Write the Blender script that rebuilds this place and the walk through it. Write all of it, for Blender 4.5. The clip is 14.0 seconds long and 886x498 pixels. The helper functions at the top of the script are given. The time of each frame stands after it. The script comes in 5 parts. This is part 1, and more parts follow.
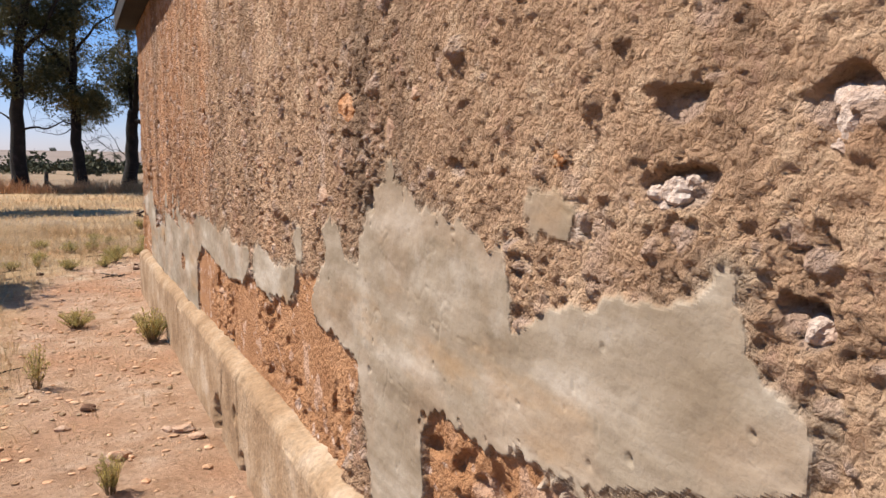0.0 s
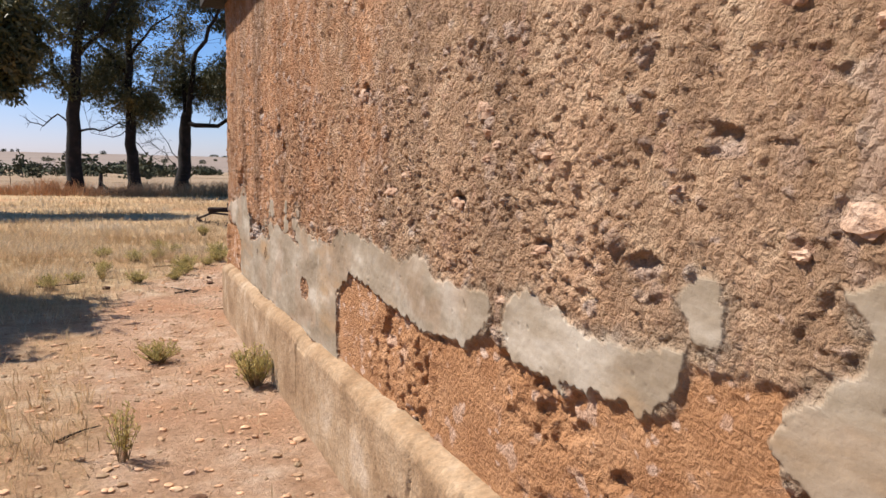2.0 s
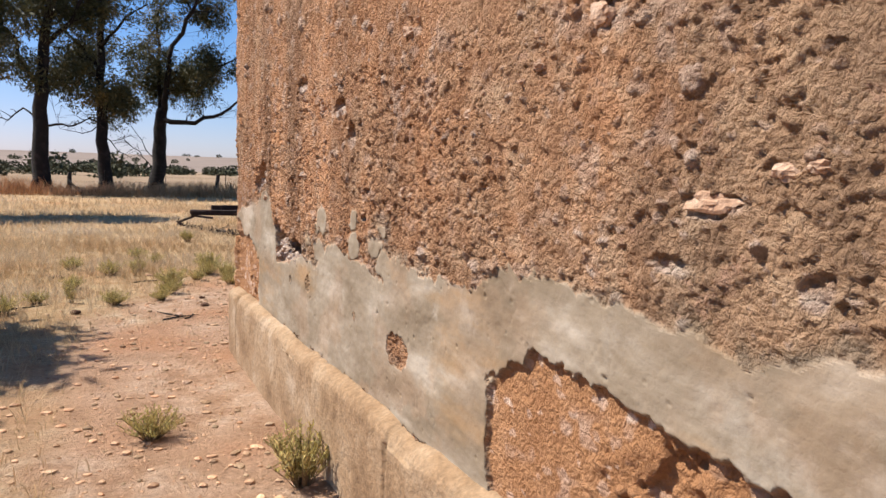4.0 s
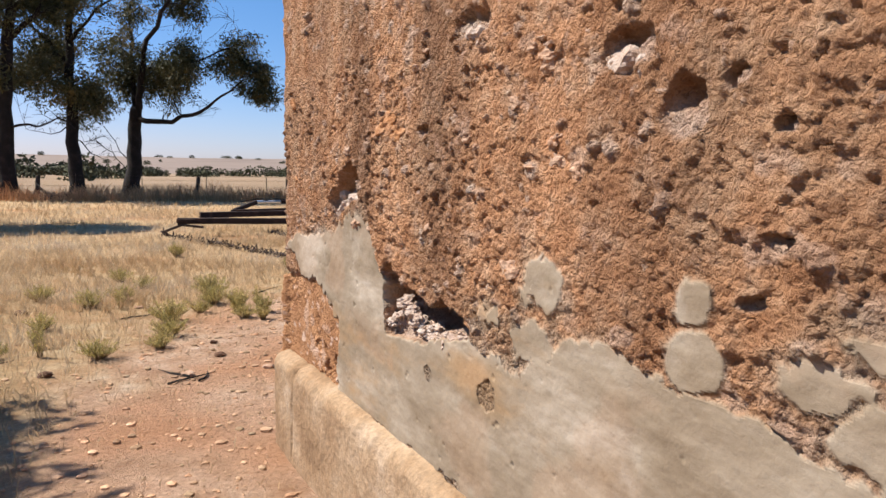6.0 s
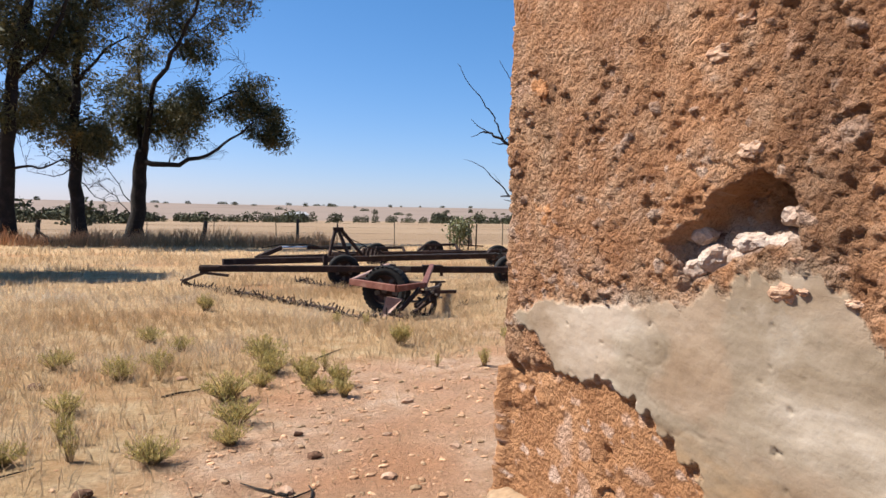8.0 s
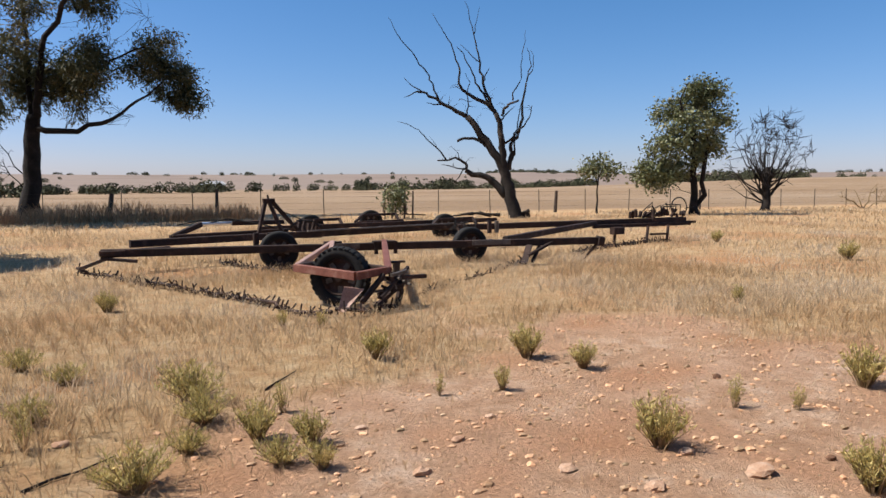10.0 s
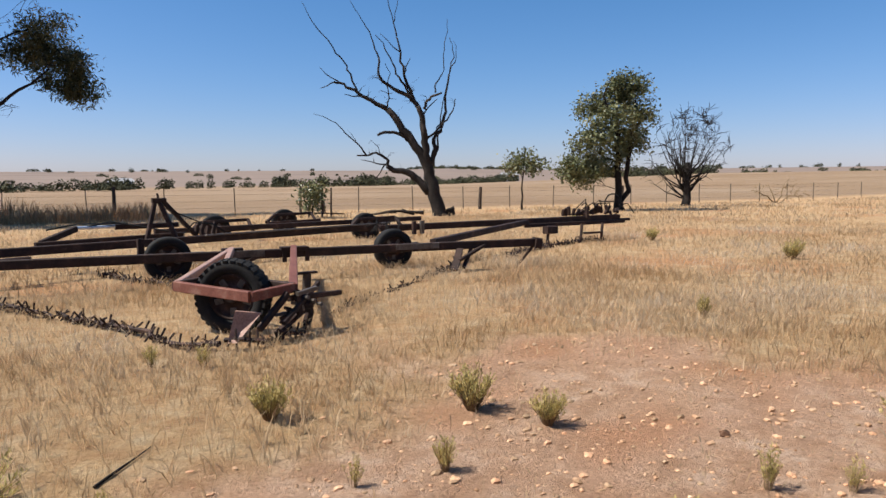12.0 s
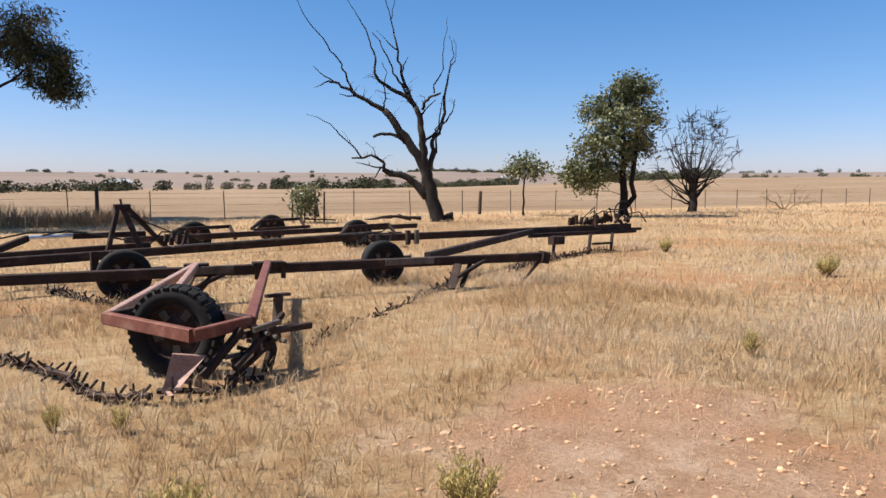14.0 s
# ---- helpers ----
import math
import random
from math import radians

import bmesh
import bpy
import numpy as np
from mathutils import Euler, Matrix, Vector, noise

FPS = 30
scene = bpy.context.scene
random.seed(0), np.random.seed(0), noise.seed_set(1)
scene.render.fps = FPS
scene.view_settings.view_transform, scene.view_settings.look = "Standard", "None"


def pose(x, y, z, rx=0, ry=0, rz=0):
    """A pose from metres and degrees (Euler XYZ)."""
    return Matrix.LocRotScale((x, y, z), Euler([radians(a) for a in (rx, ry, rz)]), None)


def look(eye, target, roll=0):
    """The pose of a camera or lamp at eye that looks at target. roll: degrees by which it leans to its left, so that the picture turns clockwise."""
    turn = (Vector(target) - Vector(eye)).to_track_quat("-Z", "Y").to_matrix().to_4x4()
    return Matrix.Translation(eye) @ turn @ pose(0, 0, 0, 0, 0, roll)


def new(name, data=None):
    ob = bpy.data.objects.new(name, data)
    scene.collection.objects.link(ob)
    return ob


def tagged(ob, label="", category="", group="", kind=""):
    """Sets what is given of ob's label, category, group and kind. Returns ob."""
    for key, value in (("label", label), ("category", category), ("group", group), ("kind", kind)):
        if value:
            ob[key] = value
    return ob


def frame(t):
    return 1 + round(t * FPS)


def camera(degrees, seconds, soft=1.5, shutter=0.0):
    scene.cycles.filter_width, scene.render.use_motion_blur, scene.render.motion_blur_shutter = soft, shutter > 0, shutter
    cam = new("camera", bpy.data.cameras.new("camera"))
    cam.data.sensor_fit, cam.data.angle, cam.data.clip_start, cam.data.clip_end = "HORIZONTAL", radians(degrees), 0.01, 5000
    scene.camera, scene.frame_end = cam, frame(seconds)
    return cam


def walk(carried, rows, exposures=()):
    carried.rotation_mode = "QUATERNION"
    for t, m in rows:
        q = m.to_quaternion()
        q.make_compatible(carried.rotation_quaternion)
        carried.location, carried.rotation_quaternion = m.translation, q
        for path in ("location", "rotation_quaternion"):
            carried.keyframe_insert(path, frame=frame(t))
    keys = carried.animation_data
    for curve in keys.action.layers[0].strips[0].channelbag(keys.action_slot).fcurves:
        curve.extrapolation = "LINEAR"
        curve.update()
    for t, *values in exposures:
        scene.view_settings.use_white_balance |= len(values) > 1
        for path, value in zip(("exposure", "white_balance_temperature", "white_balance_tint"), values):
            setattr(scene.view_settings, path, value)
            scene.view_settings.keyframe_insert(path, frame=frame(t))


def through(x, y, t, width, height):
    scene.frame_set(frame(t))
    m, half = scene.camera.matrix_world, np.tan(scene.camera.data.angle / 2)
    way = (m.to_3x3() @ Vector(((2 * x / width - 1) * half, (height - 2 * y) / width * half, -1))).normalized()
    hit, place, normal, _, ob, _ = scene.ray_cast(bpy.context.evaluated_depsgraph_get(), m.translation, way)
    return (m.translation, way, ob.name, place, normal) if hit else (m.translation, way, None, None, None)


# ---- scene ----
cam = camera(64.0, 14.0)
PATH = [
    (0, (-0.778, -1.371, 1.572), (0.143, 0.389, 1.339), 0.4),
    (0.5, (-0.846, -0.986, 1.577), (0.001, 0.812, 1.352), 0.6),
    (1, (-0.947, -0.638, 1.557), (-0.128, 1.174, 1.338), 1.0),
    (1.5, (-0.997, -0.193, 1.505), (-0.175, 1.617, 1.284), 1.0),
    (2, (-1.033, 0.307, 1.528), (-0.208, 2.116, 1.312), 1.0),
    (2.5, (-1.09, 0.67, 1.516), (-0.261, 2.478, 1.302), 1.1),
    (3, (-1.043, 1.208, 1.492), (-0.205, 3.011, 1.276), 1.2),
    (3.5, (-1.051, 1.701, 1.463), (-0.207, 3.502, 1.252), 1.4),
    (3.7, (-1.078, 1.852, 1.48), (-0.211, 3.642, 1.273), 1.7),
    (5.8, (-1.05, 4.032, 1.507), (-0.102, 5.779, 1.287), 0.7),
    (6, (-1.086, 4.206, 1.517), (-0.139, 5.955, 1.303), 0.8),
    (6.5, (-1.19, 4.615, 1.529), (-0.245, 6.373, 1.412), 1.2),
    (7, (-1.243, 5.126, 1.495), (-0.295, 6.886, 1.415), 1.3),
    (7.5, (-1.341, 5.563, 1.444), (-0.393, 7.322, 1.365), 1.4),
    (7.7, (-1.364, 5.74, 1.438), (-0.413, 7.498, 1.361), 1.3),
    (9.8, (-0.893, 7.887, 1.465), (0.234, 9.53, 1.288), -0.1),
    (10, (-0.834, 8.07, 1.46), (0.31, 9.701, 1.283), -0.1),
    (10.5, (-0.665, 8.453, 1.463), (0.55, 10.031, 1.282), -0.3),
    (11, (-0.4, 8.745, 1.457), (0.865, 10.283, 1.268), -0.4),
    (11.5, (-0.163, 9.011, 1.442), (1.116, 10.538, 1.256), -0.3),
    (12, (0.071, 9.294, 1.464), (1.387, 10.789, 1.276), -0.3),
    (12.5, (0.401, 9.521, 1.469), (1.741, 10.994, 1.277), -0.4),
    (13, (0.648, 9.759, 1.468), (1.991, 11.229, 1.282), -0.0),
    (13.5, (0.834, 10.033, 1.503), (2.177, 11.503, 1.321), -0.1),
    (14, (0.982, 10.249, 1.522), (2.3, 11.743, 1.342), 0.1),
]
walk(cam, [(t, look(eye, target, roll)) for t, eye, target, roll in PATH],
     [(0.0, 0.85), (3.7, 0.89), (6.5, 0.95), (7.7, 1.0), (9.8, 0.74), (11.0, 0.74), (12.5, 0.70), (13.2, 0.76), (14.0, 0.90)])

# ---- light ----
SUN_TO = Vector((-0.50, 0.32, 0.80)).normalized()
world = bpy.data.worlds.new("sky")
scene.world = world
world.use_nodes = True
wt = world.node_tree
sky = wt.nodes.new("ShaderNodeTexSky")
sky.sky_type = "NISHITA"
sky.sun_disc = False
sky.sun_elevation = math.asin(SUN_TO.z)
sky.sun_rotation = math.atan2(SUN_TO.x, SUN_TO.y)
sky.altitude = 300
sky.air_density = 1.0
sky.dust_density = 0.45
sky.ozone_density = 1.0
# a dry clear sky: red falls off faster overhead than at the horizon
split, joined = wt.nodes.new("ShaderNodeSeparateColor"), wt.nodes.new("ShaderNodeCombineColor")
wt.links.new(sky.outputs[0], split.inputs[0])
for k, (power, gain) in enumerate(((1.40, 10.8), (0.96, 9.3), (0.95, 13.3))):
    low, deep, high = (wt.nodes.new("ShaderNodeMath") for _ in range(3))
    low.operation, deep.operation, high.operation = "MULTIPLY", "POWER", "MULTIPLY"
    low.inputs[1].default_value, deep.inputs[1].default_value, high.inputs[1].default_value = 0.1, power, gain
    wt.links.new(split.outputs[k], low.inputs[0])
    wt.links.new(low.outputs[0], deep.inputs[0])
    wt.links.new(deep.outputs[0], high.inputs[0])
    wt.links.new(high.outputs[0], joined.inputs[k])
wt.links.new(joined.outputs[0], wt.nodes["Background"].inputs[0])
wt.nodes["Background"].inputs[1].default_value = 0.056
sun = new("sun", bpy.data.lights.new("sun", "SUN"))
sun.data.energy = 5.0
sun.data.angle = radians(0.5)
sun.data.color = (1.0, 0.95, 0.87)
sun.matrix_world = look(SUN_TO * 60, (0, 0, 0))


# ---- materials ----
def ramp(nt, fac, stops):
    r = nt.nodes.new("ShaderNodeValToRGB")
    while len(r.color_ramp.elements) < len(stops):
        r.color_ramp.elements.new(0.5)
    for e, (p, c) in zip(r.color_ramp.elements, stops):
        e.position, e.color = p, (*c, 1)
    nt.links.new(fac, r.inputs[0])
    return r.outputs[0]


def noise_of(nt, vec, scale, detail=4, rough=0.6):
    n = nt.nodes.new("ShaderNodeTexNoise")
    n.inputs["Scale"].default_value, n.inputs["Detail"].default_value, n.inputs["Roughness"].default_value = scale, detail, rough
    nt.links.new(vec, n.inputs["Vector"])
    return n.outputs["Fac"]


def mix(nt, fac, a, b, how="MIX"):
    m = nt.nodes.new("ShaderNodeMix")
    m.data_type, m.blend_type = "RGBA", how
    for sock, val in ((m.inputs[0], fac), (m.inputs[6], a), (m.inputs[7], b)):
        if isinstance(val, (int, float)):
            sock.default_value = val
        elif isinstance(val, tuple):
            sock.default_value = (*val, 1)
        else:
            nt.links.new(val, sock)
    return m.outputs[2]


def calc(nt, op, a, b=0.0, c=0.0):
    m = nt.nodes.new("ShaderNodeMath")
    m.operation = op
    m.use_clamp = op == "SMOOTH"
    for sock, val in zip(m.inputs, (a, b, c)):
        if isinstance(val, (int, float)):
            sock.default_value = val
        else:
            nt.links.new(val, sock)
    return m.outputs[0]


def span(nt, value, lo, hi):
    m = nt.nodes.new("ShaderNodeMapRange")
    m.interpolation_type = "SMOOTHSTEP"
    m.inputs[1].default_value, m.inputs[2].default_value = lo, hi
    nt.links.new(value, m.inputs[0])
    return m.outputs[0]


def start(name, rough=0.85, metal=0.0):
    m = bpy.data.materials.new(name)
    m.use_nodes = True
    nt = m.node_tree
    p = nt.nodes["Principled BSDF"]
    p.inputs["Roughness"].default_value, p.inputs["Metallic"].default_value = rough, metal
    p.inputs["Specular IOR Level"].default_value = 0.3
    pos = nt.nodes.new("ShaderNodeNewGeometry").outputs["Position"]
    return m, nt, p, pos


def bump(nt, p, height, strength, distance):
    b = nt.nodes.new("ShaderNodeBump")
    b.inputs["Strength"].default_value, b.inputs["Distance"].default_value = strength, distance
    nt.links.new(height, b.inputs["Height"])
    nt.links.new(b.outputs[0], p.inputs["Normal"])


def plain(name, stops, scale, fine, rough=0.85, metal=0.0, relief=0.5, depth=0.004, vary=0.0, through=0.0):
    """Two scales of colour and a fine relief; vary: how far separate objects and islands differ."""
    m, nt, p, pos = start(name, rough, metal)
    n1, n2 = noise_of(nt, pos, scale), noise_of(nt, pos, fine, 3)
    col = ramp(nt, n1, stops)
    col = mix(nt, 0.55, col, ramp(nt, n2, [(0.25, (0.45, 0.45, 0.45)), (0.75, (1.35, 1.35, 1.35))]), "MULTIPLY")
    if vary:
        g = nt.nodes.new("ShaderNodeNewGeometry")
        col = mix(nt, vary, col, ramp(nt, g.outputs["Random Per Island"], [(0.0, (0.45, 0.5, 0.4)), (1.0, (1.7, 1.5, 1.3))]), "MULTIPLY")
    nt.links.new(col, p.inputs["Base Color"])
    if relief:
        bump(nt, p, n2, relief, depth)
    if through:
        tr, mx = nt.nodes.new("ShaderNodeBsdfTranslucent"), nt.nodes.new("ShaderNodeMixShader")
        mx.inputs[0].default_value = through
        nt.links.new(col, tr.inputs[0])
        nt.links.new(p.outputs[0], mx.inputs[1])
        nt.links.new(tr.outputs[0], mx.inputs[2])
        nt.links.new(mx.outputs[0], nt.nodes["Material Output"].inputs[0])
    return m


def attr(nt, name):
    a = nt.nodes.new("ShaderNodeAttribute")
    a.attribute_name = name
    return a.outputs["Fac"]


def wall_material():
    m, nt, p, pos = start("weathered_render", 0.93)
    big, mid, fine = noise_of(nt, pos, 1.3), noise_of(nt, pos, 9), noise_of(nt, pos, 130, 6, 0.75)
    grit = noise_of(nt, pos, 48, 8, 0.75)
    rust = ramp(nt, mid, [(0.3, (0.335, 0.143, 0.060)), (0.5, (0.465, 0.232, 0.115)), (0.7, (0.54, 0.325, 0.198))])
    drab = ramp(nt, mid, [(0.3, (0.27, 0.158, 0.09)), (0.5, (0.415, 0.248, 0.143)), (0.7, (0.53, 0.35, 0.218))])
    tone = calc(nt, "ADD", attr(nt, "tone"), calc(nt, "MULTIPLY", calc(nt, "SUBTRACT", big, 0.5), 1.6))
    base = mix(nt, span(nt, tone, 0.25, 0.8), drab, rust)
    base = mix(nt, 1.0, base, ramp(nt, attr(nt, "streak"), [(0.25, (0.60, 0.60, 0.61)), (0.5, (0.98, 0.98, 0.98)), (0.62, (1.06, 1.07, 1.08)), (0.9, (1.32, 1.38, 1.46))]), "MULTIPLY")
    base = mix(nt, span(nt, noise_of(nt, pos, 6.5, 6, 0.7), 0.56, 0.66), base, (0.43, 0.25, 0.16))
    mud = ramp(nt, noise_of(nt, pos, 5), [(0.3, (0.28, 0.126, 0.053)), (0.5, (0.34, 0.165, 0.074)), (0.7, (0.42, 0.220, 0.108))])
    base = mix(nt, attr(nt, "mud"), base, mud)
    pale = ramp(nt, mid, [(0.3, (0.44, 0.275, 0.19)), (0.6, (0.54, 0.385, 0.295)), (0.8, (0.60, 0.49, 0.40))])
    base = mix(nt, attr(nt, "pale"), base, pale)
    # smeared grey cement: long trowel drags, cloudy pale bloom, ochre stains
    drag = nt.nodes.new("ShaderNodeVectorMath")
    drag.operation = "MULTIPLY"
    drag.inputs[1].default_value = (1.0, 0.45, 1.3)
    nt.links.new(pos, drag.inputs[0])
    cem = ramp(nt, noise_of(nt, drag.outputs[0], 4.2, 9, 0.62), [(0.30, (0.140, 0.100, 0.062)), (0.43, (0.212, 0.160, 0.108)), (0.54, (0.272, 0.216, 0.156)), (0.66, (0.39, 0.328, 0.26))])
    cem = mix(nt, calc(nt, "MULTIPLY", span(nt, noise_of(nt, pos, 2.6, 7, 0.62), 0.54, 0.68), 0.6), cem, (0.385, 0.332, 0.27))
    cem = mix(nt, calc(nt, "MULTIPLY", span(nt, noise_of(nt, drag.outputs[0], 2.4, 5), 0.54, 0.70), 0.8), cem, (0.31, 0.195, 0.10))
    base = mix(nt, attr(nt, "cement"), base, cem)
    speck = ramp(nt, fine, [(0.36, (0.40, 0.35, 0.31)), (0.44, (0.96, 0.95, 0.94)), (0.585, (1.05, 1.05, 1.05)), (0.65, (1.38, 1.40, 1.44))])
    base = mix(nt, calc(nt, "MULTIPLY_ADD", attr(nt, "even"), -0.45, 0.60), base, speck, "MULTIPLY")
    nt.links.new(base, p.inputs["Base Color"])
    rough_part = calc(nt, "SUBTRACT", 1.0, calc(nt, "MULTIPLY", attr(nt, "even"), 0.975))
    warp = nt.nodes.new("ShaderNodeVectorMath")
    warp.operation = "MULTIPLY_ADD"
    wn = nt.nodes.new("ShaderNodeTexNoise")
    wn.inputs["Scale"].default_value = 45
    wn.inputs["Detail"].default_value = 4
    nt.links.new(pos, wn.inputs["Vector"])
    nt.links.new(wn.outputs["Color"], warp.inputs[0])
    warp.inputs[1].default_value = (0.03, 0.03, 0.03)
    nt.links.new(pos, warp.inputs[2])
    h = calc(nt, "ADD", calc(nt, "MULTIPLY", fine, 0.25), calc(nt, "MULTIPLY", grit, 0.9))
    for scale, weight in ((62, 0.85), (140, 0.35)):
        vor = nt.nodes.new("ShaderNodeTexVoronoi")
        vor.inputs["Scale"].default_value = scale
        nt.links.new(warp.outputs[0], vor.inputs["Vector"])
        h = calc(nt, "ADD", h, calc(nt, "MULTIPLY", calc(nt, "SUBTRACT", 0.6, vor.outputs["Distance"]), weight))
    bump(nt, p, calc(nt, "MULTIPLY", h, rough_part), 1.0, 0.028)
    return m


def ground_material():
    m, nt, p, pos = start("dry_ground", 0.95)
    mid, fine = noise_of(nt, pos, 3.2, 6, 0.65), noise_of(nt, pos, 30, 7, 0.75)
    grit = noise_of(nt, pos, 130, 3, 0.7)
    dirt = ramp(nt, mid, [(0.30, (0.36, 0.197, 0.108)), (0.48, (0.47, 0.288, 0.178)), (0.60, (0.55, 0.370, 0.252)), (0.74, (0.61, 0.46, 0.35))])
    red = mix(nt, calc(nt, "MULTIPLY", span(nt, noise_of(nt, pos, 0.8, 5), 0.46, 0.64), 0.8), dirt, (0.43, 0.205, 0.098))
    straw = ramp(nt, mid, [(0.3, (0.345, 0.186, 0.083)), (0.5, (0.46, 0.297, 0.148)), (0.72, (0.54, 0.405, 0.245))])
    straw = mix(nt, calc(nt, "MULTIPLY", span(nt, noise_of(nt, pos, 0.28, 5), 0.52, 0.66), 0.8), straw, (0.42, 0.205, 0.088))
    near = mix(nt, attr(nt, "litter"), red, straw)
    near = mix(nt, 0.75, near, ramp(nt, fine, [(0.30, (0.36, 0.33, 0.31)), (0.46, (0.92, 0.91, 0.90)), (0.58, (1.08, 1.09, 1.10)), (0.70, (1.50, 1.54, 1.60))]), "MULTIPLY")
    band = noise_of(nt, pos, 0.03, 3)
    field = ramp(nt, band, [(0.3, (0.205, 0.130, 0.070)), (0.5, (0.240, 0.160, 0.093)), (0.7, (0.275, 0.195, 0.124))])
    field = mix(nt, 0.5, field, ramp(nt, noise_of(nt, pos, 0.35, 6, 0.7), [(0.3, (0.7, 0.68, 0.66)), (0.7, (1.3, 1.3, 1.3))]), "MULTIPLY")
    col = mix(nt, attr(nt, "field"), near, field)
    # pinkish tan hills; slight distance haze is part of this base colour
    hill = ramp(nt, noise_of(nt, pos, 0.006, 5), [(0.35, (0.158, 0.115, 0.089)), (0.52, (0.205, 0.152, 0.119)), (0.7, (0.172, 0.129, 0.102))])
    col = mix(nt, attr(nt, "hill"), col, hill)
    nt.links.new(col, p.inputs["Base Color"])
    bump(nt, p, calc(nt, "ADD", fine, calc(nt, "MULTIPLY", grit, 0.5)), 1.0, 0.04)
    return m


M_WALL = wall_material()
M_GROUND = ground_material()
M_PLINTH = plain("old_plinth_concrete", [(0.28, (0.171, 0.099, 0.0502)), (0.45, (0.264, 0.165, 0.0909)), (0.58, (0.321, 0.218, 0.132)), (0.74, (0.414, 0.31, 0.219))], 3.0, 45, 0.92, relief=0.9, depth=0.008)
M_STONE = plain("pale_limestone", [(0.3, (0.277, 0.155, 0.0957)), (0.5, (0.356, 0.231, 0.158)), (0.7, (0.416, 0.304, 0.231))], 14, 90, 0.9, relief=0.8, depth=0.008, vary=0.3)
M_OCHRE = plain("orange_ironstone", [(0.3, (0.30, 0.125, 0.045)), (0.5, (0.40, 0.185, 0.078)), (0.7, (0.47, 0.27, 0.15))], 14, 90, 0.9, relief=0.9, depth=0.01)
M_PALE = plain("crumbling_pale_lime", [(0.3, (0.356, 0.238, 0.175)), (0.5, (0.429, 0.323, 0.257)), (0.7, (0.495, 0.409, 0.35))], 20, 110, 0.9, relief=1.0, depth=0.008)
M_PEBBLE = plain("field_pebbles", [(0.3, (0.333, 0.178, 0.103)), (0.6, (0.48, 0.321, 0.215)), (0.8, (0.61, 0.481, 0.369))], 11, 80, 0.92, vary=0.7)
M_CLOD = plain("dark_earth_clod", [(0.3, (0.0858, 0.0429, 0.0264)), (0.7, (0.165, 0.0858, 0.0495))], 20, 90, 0.95, depth=0.01)
M_EAVE = plain("dark_weathered_timber", [(0.3, (0.0106, 0.00726, 0.00528)), (0.7, (0.0264, 0.0172, 0.0119))], 4, 50, 0.85)
M_ROOF = plain("rusty_iron_sheet", [(0.3, (0.0396, 0.0231, 0.0165)), (0.7, (0.0792, 0.0561, 0.0462))], 2, 30, 0.7, 0.3)
M_GRASS = plain("dry_straw", [(0.3, (0.383, 0.242, 0.121)), (0.5, (0.495, 0.363, 0.225)), (0.68, (0.559, 0.469, 0.366))], 0.35, 9, 0.8, relief=0, vary=0.4, through=0.4)
M_BRUSH = plain("brown_dry_brush", [(0.3, (0.32, 0.176, 0.0891)), (0.7, (0.597, 0.341, 0.178))], 1.5, 12, 0.9, relief=0, vary=0.4)
M_WEED = plain("grey_green_leaves", [(0.3, (0.299, 0.25, 0.0868)), (0.5, (0.451, 0.384, 0.152)), (0.7, (0.65, 0.51, 0.239))], 9, 40, 0.75, relief=0, vary=0.5, through=0.3)
M_WEEDSTEM = plain("dry_weed_stems", [(0.3, (0.172, 0.112, 0.0561)), (0.7, (0.277, 0.198, 0.106))], 12, 60, 0.85, relief=0)
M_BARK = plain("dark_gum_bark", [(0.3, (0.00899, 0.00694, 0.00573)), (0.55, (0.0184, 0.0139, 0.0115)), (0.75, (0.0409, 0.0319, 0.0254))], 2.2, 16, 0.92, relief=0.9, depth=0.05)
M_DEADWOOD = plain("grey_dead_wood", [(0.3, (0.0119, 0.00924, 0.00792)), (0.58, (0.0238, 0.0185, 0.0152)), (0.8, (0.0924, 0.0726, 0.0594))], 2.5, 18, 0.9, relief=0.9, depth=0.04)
M_GUM = plain("olive_gum_leaves", [(0.3, (0.0347, 0.0414, 0.0178)), (0.52, (0.0716, 0.0719, 0.0297)), (0.7, (0.185, 0.136, 0.0535))], 0.6, 4, 0.55, relief=0, vary=0.6, through=0.15)
M_KURRA = plain("broad_green_leaves", [(0.3, (0.0742, 0.0907, 0.0429)), (0.55, (0.14, 0.152, 0.0729)), (0.75, (0.247, 0.239, 0.129))], 0.7, 5, 0.42, relief=0, vary=0.55, through=0.15)
M_FAR = plain("far_scrub_leaves", [(0.3, (0.0371, 0.0429, 0.0228)), (0.7, (0.0825, 0.0815, 0.0417))], 0.3, 2, 0.85, relief=0, vary=0.4)
M_RUST = plain("dark_rusty_steel", [(0.3, (0.0203, 0.0134, 0.0116)), (0.55, (0.0416, 0.0232, 0.0178)), (0.75, (0.102, 0.0579, 0.0428))], 5, 50, 0.75, 0.25, depth=0.003)
M_RED = plain("faded_red_steel", [(0.3, (0.112, 0.0363, 0.0251)), (0.55, (0.172, 0.0627, 0.0429)), (0.75, (0.238, 0.132, 0.0957))], 5, 45, 0.7, 0.1, depth=0.003)
M_BARE = plain("worn_bright_steel", [(0.3, (0.066, 0.0528, 0.0449)), (0.7, (0.172, 0.145, 0.125))], 6, 60, 0.55, 0.4)
M_TYRE = plain("perished_black_rubber", [(0.3, (0.00693, 0.00644, 0.00594)), (0.7, (0.0173, 0.0158, 0.0149))], 6, 60, 0.85, depth=0.004)
